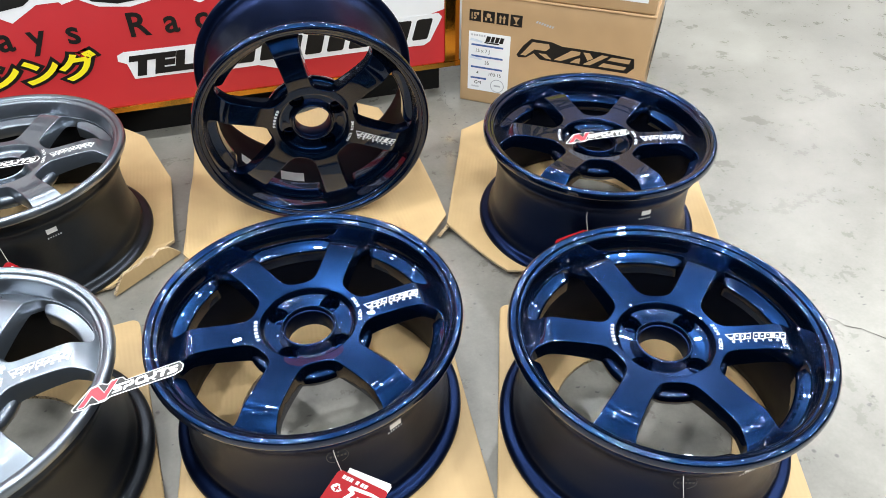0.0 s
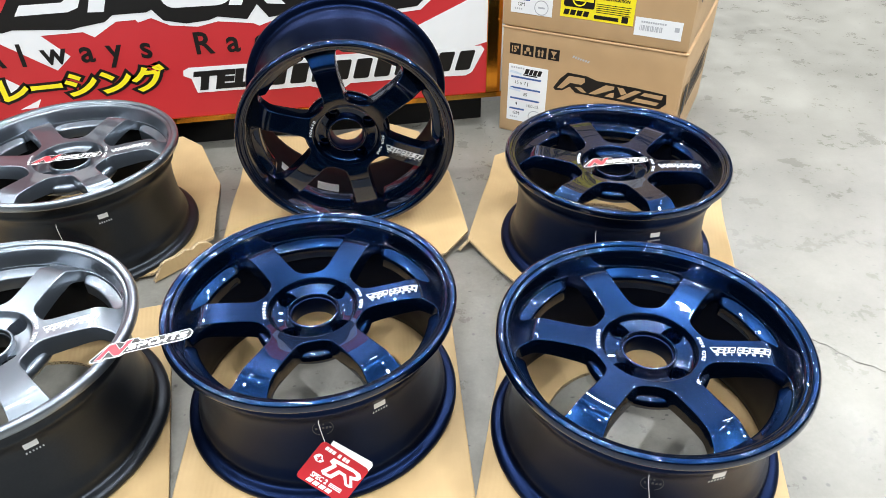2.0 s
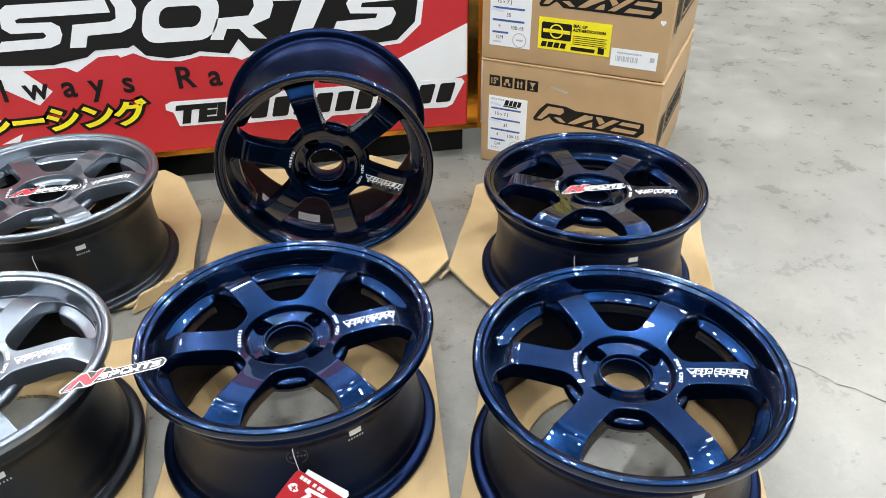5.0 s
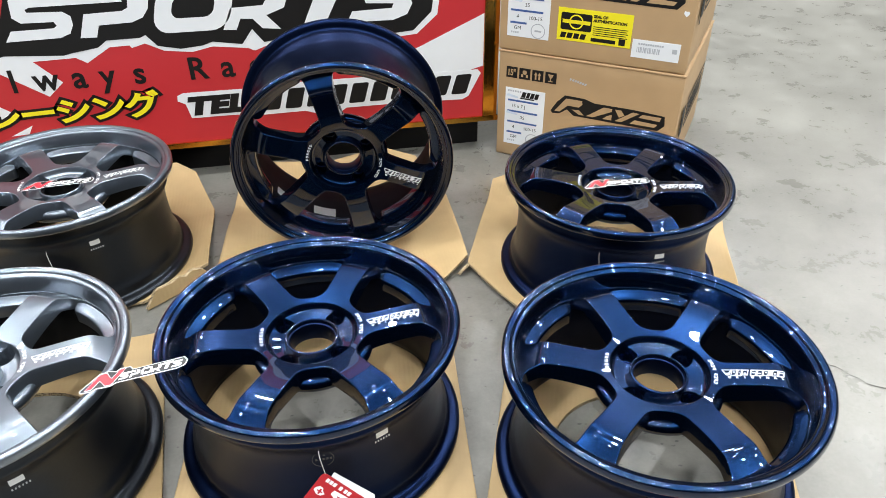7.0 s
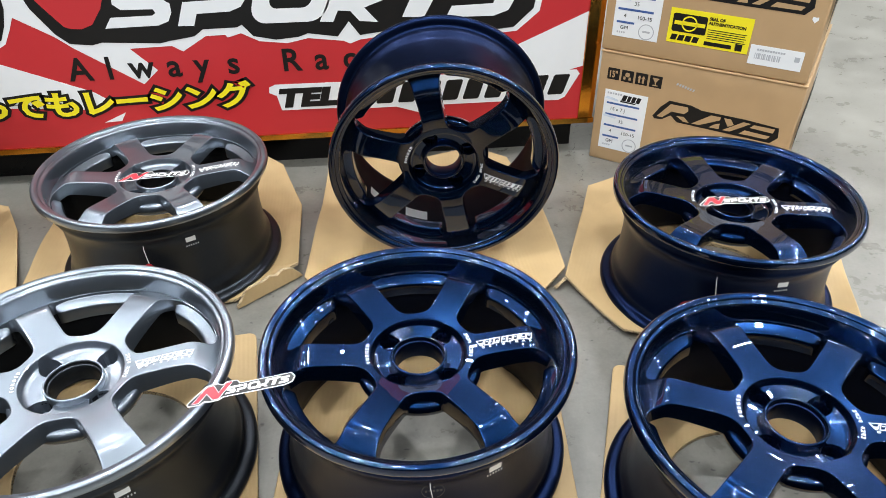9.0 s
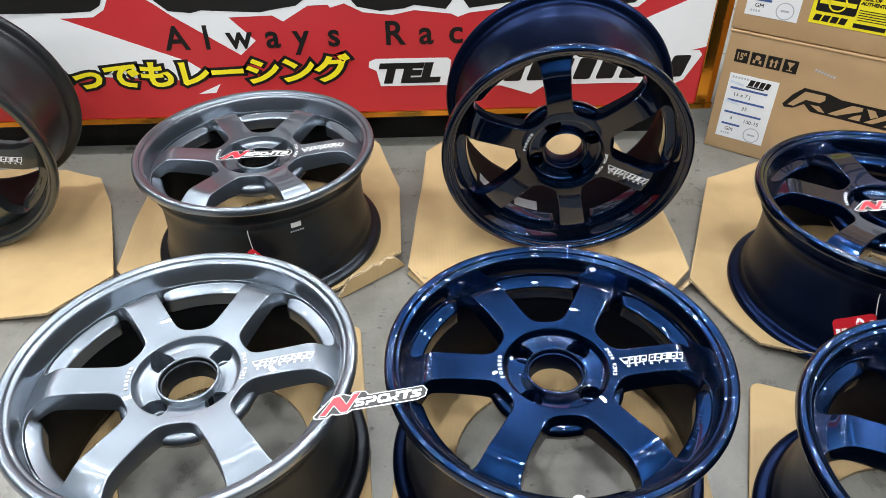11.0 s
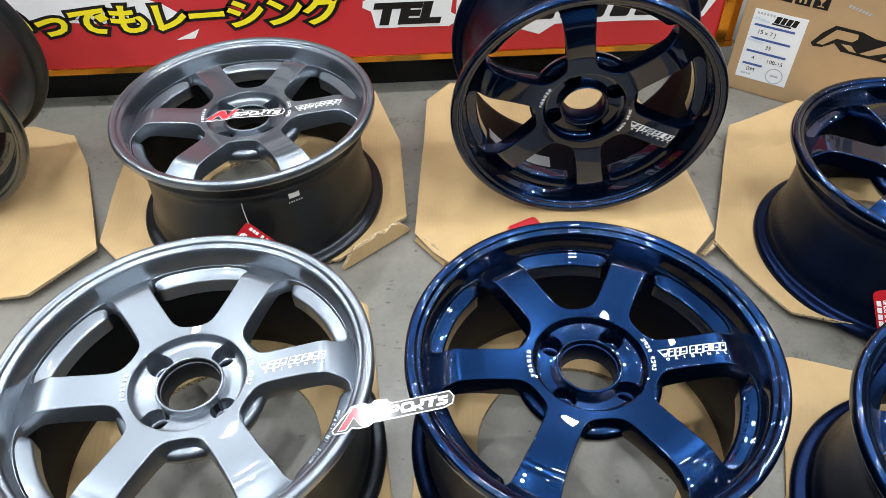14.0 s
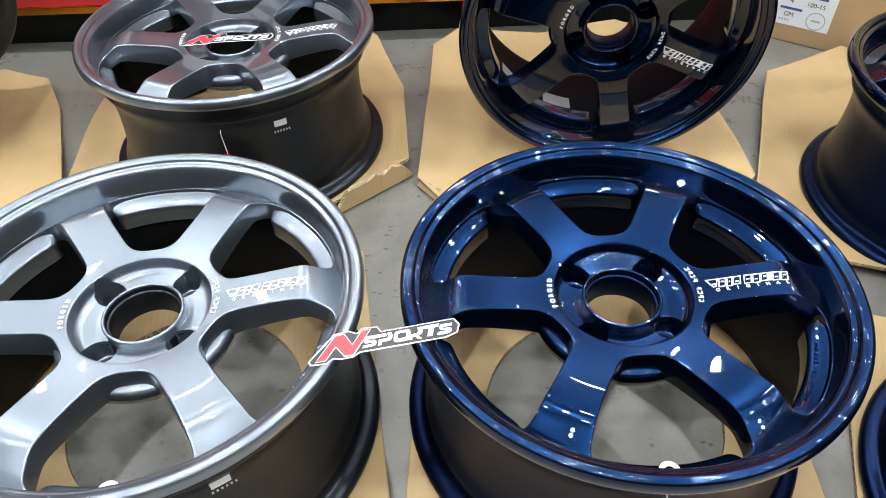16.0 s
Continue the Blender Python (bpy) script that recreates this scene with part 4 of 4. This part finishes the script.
# ---- the counter's printed front ----
W = [(-1.15, 0.317), (-0.861, 0.317), (-0.81, 0.318), (-0.785, 0.332), (-0.766, 0.363), (-0.754, 0.386), (-0.685, 0.343), (-0.655, 0.318), (-0.53, 0.231), (-0.494, 0.261), (-0.541, 0.311), (-0.453, 0.313), (-0.432, 0.300), (-0.379, 0.331), (-0.338, 0.332),
     (-0.334, 0.326), (-0.305, 0.334), (-0.269, 0.315), (-0.21, 0.308), (-0.165, 0.317), (-0.09, 0.308), (-0.076, 0.301), (-0.053, 0.309), (0.03, 0.318), (0.15, 0.308), (0.226, 0.308), (0.293, 0.313), (0.342, 0.355), (0.350, 0.41), (0.33, 0.74), (-1.15, 0.74)]
K1 = [(-1.10, 0.330), (-0.857, 0.328), (-0.811, 0.330), (-0.79, 0.341), (-0.775, 0.369), (-0.764, 0.403), (-0.74, 0.72), (-1.10, 0.72)]
K2 = [(-0.714, 0.401), (-0.681, 0.348), (-0.658, 0.327), (-0.614, 0.322), (-0.593, 0.327), (-0.475, 0.320), (-0.456, 0.324), (-0.402, 0.332), (-0.382, 0.346), (-0.312, 0.347), (-0.300, 0.352), (-0.280, 0.327), (-0.233, 0.317), (-0.185, 0.321), (-0.164, 0.328),
      (-0.101, 0.318), (-0.075, 0.350), (-0.053, 0.319), (0.03, 0.329), (0.15, 0.319), (0.22, 0.317), (0.285, 0.322), (0.328, 0.362), (0.336, 0.41), (0.315, 0.72), (-0.73, 0.72), (-0.73, 0.45)]
logo = part("printed_logo_ground", plates([W], 0.0004, 0.0021), WHITE, banner, "white outline behind the large logo", m=FRONT)
part("printed_logo_black", plates([K1, K2], 0.0004, 0.0026), INK, banner, "black ground of the large logo", m=FRONT)
part("printed_logo_red", plates([[(-1.0, 0.363), (-0.844, 0.363), (-0.821, 0.364), (-0.800, 0.404), (-0.770, 0.50), (-1.0, 0.50)], [(-0.687, 0.401), (-0.659, 0.363), (-0.645, 0.358), (-0.625, 0.357), (-0.602, 0.365), (-0.577, 0.397), (-0.545, 0.47), (-0.735, 0.47)]], 0.0004, 0.0031), RED_PRINT, banner, "red slanted shapes of the logo", m=FRONT)
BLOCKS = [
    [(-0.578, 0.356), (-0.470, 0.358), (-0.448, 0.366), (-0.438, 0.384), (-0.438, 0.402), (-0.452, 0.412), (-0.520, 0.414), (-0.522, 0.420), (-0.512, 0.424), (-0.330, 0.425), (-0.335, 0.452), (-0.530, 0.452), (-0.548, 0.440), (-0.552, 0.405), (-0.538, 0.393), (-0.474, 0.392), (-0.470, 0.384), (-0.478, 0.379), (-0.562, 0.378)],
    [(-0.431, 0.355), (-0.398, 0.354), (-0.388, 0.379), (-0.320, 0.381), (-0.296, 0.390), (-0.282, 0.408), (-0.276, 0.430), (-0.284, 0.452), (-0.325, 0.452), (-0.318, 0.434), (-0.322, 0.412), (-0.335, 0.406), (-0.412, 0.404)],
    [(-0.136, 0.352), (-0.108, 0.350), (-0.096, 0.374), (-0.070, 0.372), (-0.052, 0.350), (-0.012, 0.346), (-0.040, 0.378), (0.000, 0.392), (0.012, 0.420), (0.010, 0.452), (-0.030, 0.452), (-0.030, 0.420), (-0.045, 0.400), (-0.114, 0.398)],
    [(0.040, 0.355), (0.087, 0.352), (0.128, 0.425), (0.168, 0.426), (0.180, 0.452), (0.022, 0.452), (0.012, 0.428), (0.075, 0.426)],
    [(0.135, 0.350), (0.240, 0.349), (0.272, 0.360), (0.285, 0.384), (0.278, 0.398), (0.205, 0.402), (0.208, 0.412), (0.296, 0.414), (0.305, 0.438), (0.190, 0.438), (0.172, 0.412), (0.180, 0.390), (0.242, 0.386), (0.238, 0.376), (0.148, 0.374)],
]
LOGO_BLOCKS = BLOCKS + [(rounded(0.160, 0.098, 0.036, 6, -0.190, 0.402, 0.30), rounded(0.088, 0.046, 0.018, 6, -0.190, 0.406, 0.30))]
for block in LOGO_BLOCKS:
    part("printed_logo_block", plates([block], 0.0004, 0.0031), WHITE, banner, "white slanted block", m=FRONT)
for shard in ([(-1.3, 0.47), (-1.16, 0.43), (-0.863, 0.311), (-0.642, 0.219), (-0.601, 0.188), (-0.62, 0.175), (-0.9, 0.195), (-1.3, 0.205)], [(-0.637, 0.145), (-0.586, 0.167), (-0.599, 0.147)],
              [(0.4535, 0.350), (0.273, 0.271), (0.170, 0.226), (0.200, 0.200), (0.398, 0.210), (0.4535, 0.224)]):
    part("printed_shard", plates([shard], 0.0004, 0.0021), WHITE, banner, "white jagged shard", m=FRONT)
for ch, x in (("A", -0.656), ("l", -0.594), ("w", -0.527), ("a", -0.459), ("y", -0.400), ("s", -0.333), ("R", -0.208), ("a", -0.142), ("c", -0.080)):
    lettering("printed_lettering", ch, 0.071, INK, banner, FRONT @ pose(x, 0.2465, 0.0030), thick=0.0002, offset=0.0014, align="CENTER")
for k, ch in enumerate("いっでもレーシング"):
    x, z = -0.975 + 0.0742 * k, 0.1655 + 0.0008 * k
    m = FRONT @ pose(x, z, 0.0030, 0, 0, 2) @ Matrix.Diagonal((1.20, 0.95, 1, 1))
    lettering("printed_lettering", ch, 0.066, INK, banner, m, thick=0.0002, offset=0.0085)
    lettering("printed_lettering", ch, 0.066, YELLOW, banner, FRONT @ pose(0, 0, 0.0005) @ FRONT.inverted() @ m, thick=0.0002, offset=0.0022)
lettering("telephone_lettering", "TEL", 0.056, INK, banner, FRONT @ pose(-0.249, 0.1625, 0.0035) @ Matrix.Diagonal((1.38, 1, 1, 1)), thick=0.0002, offset=0.0040, shear=0.2, spacing=1.08)
part("telephone_ground", plates([[(-0.243, 0.1525), (-0.205, 0.1520), (-0.196, 0.1525), (-0.098, 0.1510), (-0.088, 0.1570), (-0.084, 0.1740), (-0.094, 0.1800), (-0.090, 0.2080), (-0.098, 0.2140), (-0.250, 0.2150), (-0.264, 0.2090), (-0.266, 0.1960), (-0.250, 0.1880)]], 0.0004, 0.0026), WHITE, banner, "white ground of the telephone word", m=FRONT)
part("telephone_ground", plates([[(-0.086, 0.146), (0.018, 0.147), (0.085, 0.125), (0.116, 0.146), (0.27, 0.146), (0.402, 0.142), (0.418, 0.150), (0.448, 0.206), (0.440, 0.216), (0.30, 0.216), (0.20, 0.219), (-0.06, 0.220), (-0.082, 0.208)]], 0.0004, 0.0026), WHITE, banner, "white ground of the telephone line", m=FRONT)
for k in range(10):
    x = -0.072 + 0.0502 * k
    block = rounded(0.038, 0.049, 0.005, 4, x + 0.020, 0.1815, 0.30)
    part("telephone_bar", plates([block], 0.0004, 0.0031), INK, banner, "black slanted bar", m=FRONT)


# ---- stickers and tags ----
def shop_sticker(m, label):
    """A cut sticker: white border, black ground, a red slanted mark and a row of white slanted blocks."""
    st = empty("shop_sticker", m, label, "sticker", "shop stickers")
    out = [(0.000, 0.001), (0.012, 0.000), (0.018, 0.004), (0.024, 0.002), (0.034, 0.002), (0.040, 0.0055), (0.112, 0.0045), (0.122, 0.0075), (0.1255, 0.015), (0.1225, 0.0215), (0.060, 0.0215), (0.0575, 0.0275), (0.046, 0.0285), (0.0405, 0.024), (0.034, 0.0280), (0.022, 0.0270), (0.010, 0.015), (-0.001, 0.004)]
    part("backing", plates([grow(out, 0.0012)], 0.0003), STICKER_WHITE, st, "white cut border")
    part("ground", plates([out], 0.0002, 0.0003), STICKER_INK, st, "black printed ground")
    mark = [(0.004, 0.0025), (0.0115, 0.0025), (0.0215, 0.0150), (0.0275, 0.0035), (0.0345, 0.0035), (0.0520, 0.0265), (0.0450, 0.0265), (0.0350, 0.0130), (0.0300, 0.0255), (0.0225, 0.0255)]
    part("mark_border", plates([grow(mark, 0.0008)], 0.0002, 0.0005), STICKER_WHITE, st, "thin white border of the mark")
    part("red_mark", plates([mark], 0.0002, 0.0007), STICKER_RED, st, "red slanted mark")
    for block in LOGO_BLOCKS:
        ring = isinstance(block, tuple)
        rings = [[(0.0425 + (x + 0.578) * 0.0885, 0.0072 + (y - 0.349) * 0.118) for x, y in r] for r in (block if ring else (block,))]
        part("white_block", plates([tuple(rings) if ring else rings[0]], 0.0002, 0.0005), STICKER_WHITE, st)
    return st


shop_sticker(pose(-0.278, -0.088, CARD_TOP + 0.2043, 0, 0, 10), "cut shop sticker laid across a grey and a blue rim")
shop_sticker(pose(-0.512, 0.502, CARD_TOP + 0.1795, 0, 0, 3), "cut shop sticker lying over a grey wheel's hub")
shop_sticker(pose(0.514, 0.296, CARD_TOP + 0.1795, 0, 0, -3), "cut shop sticker lying over a blue wheel's hub")


def hang_tag(key, turn, label, spin=0, backed=False):
    """A red swing tag on a string from the valve hole, leaning on the barrel and the back flange."""
    cx, cy = WHEELS[key].matrix_basis.translation[:2]
    place = pose(cx, cy, 0, 0, 0, turn)
    top, right, left = Vector((0.000, -0.193, 0.128)), Vector((0.054, -0.2085, 0.073)), Vector((-0.047, -0.2125, 0.103))
    e1, e2 = right - top, left - top
    a, b = e1.length, e2.length
    ux = e1.normalized()
    n = e2.cross(e1).normalized()
    uy = n.cross(ux)
    n = ux.cross(uy)
    m = place @ Matrix.Translation(top) @ Matrix((ux, uy, n)).transposed().to_4x4()
    m = m @ pose(0, 0, 0, 0, 0, spin)
    s = -1 if (m.to_3x3() @ Vector((0, 0, 1))).dot(Vector((0, -1, 0.5))) < 0 else 1
    sy = 1 if uy.dot(e2) > 0 else -1
    tag = empty("hang_tag", m, label, "tag", "red swing tags")
    z = 0.0006 * s

    def flip(poly):
        return [(x, y * sy) for x, y in poly]

    def put(name, polys, mat, depth, note=""):
        return part(name, plates([flip(p) for p in polys], 0.0005 * s, depth * s), mat, tag, note)

    put("card", [rounded(a, b, 0.006, 5, a / 2, b / 2)], RED_TAG, 0.0, "glossy red card")
    if backed:
        put("back_card", [[(0.012, -0.006), (0.075, -0.010), (0.079, -0.006), (0.078, 0.03), (0.015, 0.03)]], WHITE, -0.0015, "white card behind")
    def on(*uv):
        return [(u * a, v * b * 0.88) for u, v in uv]

    put("printed_mark", [on((0.34, 0.24), (0.74, 0.20), (0.90, 0.22), (0.97, 0.30), (0.95, 0.40), (0.85, 0.46), (0.94, 0.62), (0.90, 0.68), (0.80, 0.68), (0.68, 0.50), (0.60, 0.50), (0.53, 0.72), (0.36, 0.74), (0.30, 0.68), (0.40, 0.40), (0.32, 0.36))], WHITE, 0.0006, "large white printed mark")
    put("mark_inside", [on((0.42, 0.32), (0.80, 0.28), (0.87, 0.32), (0.85, 0.36), (0.76, 0.40), (0.86, 0.60), (0.82, 0.62), (0.70, 0.42), (0.54, 0.42), (0.47, 0.64), (0.39, 0.66), (0.48, 0.38))], RED_TAG, 0.0012)
    put("printed_mark", [on((0.05, 0.40), (0.10, 0.33), (0.16, 0.33), (0.19, 0.40), (0.24, 0.44), (0.20, 0.52), (0.12, 0.54), (0.04, 0.48))], WHITE, 0.0006, "white printed cross shape")
    put("mark_inside", [on((0.09, 0.425), (0.19, 0.425), (0.19, 0.455), (0.09, 0.455)), on((0.125, 0.37), (0.155, 0.37), (0.155, 0.425), (0.125, 0.425)), on((0.125, 0.455), (0.155, 0.455), (0.155, 0.51), (0.125, 0.51))], RED_TAG, 0.0012)
    put("printed_mark", [on((u, 0.07), (u + 0.055, 0.07), (u + 0.05, 0.17), (u - 0.005, 0.17)) for u in (0.12, 0.19, 0.26, 0.38, 0.48, 0.55)], WHITE, 0.0006, "small white printed marks")
    put("printed_mark", [on((u, 0.97), (u + 0.10, 0.97), (u + 0.08, 1.08), (u - 0.02, 1.08)) for u in (0.20, 0.33, 0.46, 0.59)] + [on((0.57, v), (0.82, v), (0.82, v + 0.02), (0.57, v + 0.02)) for v in (0.82, 0.86, 0.90)], WHITE, 0.0006, "small white printed marks")
    lettering("printed_lettering", "SPEC 2", 0.0088, WHITE, tag, pose(0.19 * a, sy * 0.92 * b * 0.88, 0.0010 * s), thick=0.0002, offset=0.0003)
    inv = m.inverted() @ place
    path = [inv @ Vector(p) for p in ((-0.003, -0.180, 0.158), (-0.003, -0.186, 0.150), (-0.001, -0.190, 0.138), (0.0015, -0.1945, 0.1255))]
    part("string", tube(path, 0.0005), STRING, tag, "thin clear string").data.materials.append(STRING)
    return tag


hang_tag("A", 0, "red printed swing tag backed by white card on a wheel", backed=True)
hang_tag("B", -20.8, "red printed swing tag hanging on a blue wheel's barrel")
hang_tag("C", -28.8, "red printed swing tag hanging on a blue wheel's barrel", -18)
hang_tag("E", 4, "red printed swing tag hanging on a grey wheel's barrel")


def inner_label(key, angle, z, wide, high, mat, label):
    """A paper label on the inner side of a barrel, bent to it."""
    bm = bmesh.new()
    r, n = 0.1712, 8
    lo, hi = [], []
    for k in range(n + 1):
        a = radians(angle) + (k / n - 0.5) * wide / r
        lo.append(bm.verts.new((r * math.cos(a), r * math.sin(a), z - high / 2)))
        hi.append(bm.verts.new((r * math.cos(a), r * math.sin(a), z + high / 2)))
    for k in range(n):
        bm.faces.new((lo[k], lo[k + 1], hi[k + 1], hi[k]))
    bmesh.ops.solidify(bm, geom=list(bm.faces), thickness=0.0004)
    return part("inner_label", bm, mat, WHEELS[key], label)


inner_label("D", -89, 0.117, 0.046, 0.026, WHITE, "white paper label")
inner_label("D", -119, 0.121, 0.044, 0.022, WHITE, "white paper label")
inner_label("D", -143, 0.135, 0.055, 0.024, RED_TAG, "red paper label")

lying = empty("hang_tag", pose(0.010, 0.386, 0.0105, 0, 0, 25), "red printed swing tag lying on cardboard under a wheel", "tag", "red swing tags")
part("card", plates([rounded(0.055, 0.078, 0.006, 5)], 0.0005), RED_TAG, lying, "glossy red card")
part("printed_mark", plates([rect(-0.018, -0.005, 0.010, 0.012, 0.004)], 0.0003, 0.0006), WHITE, lying, "white printed mark")
part("printed_mark", plates([rect(-0.018, -0.026, 0.016, -0.016, 0.003)], 0.0003, 0.0006), WHITE, lying, "white printed mark")
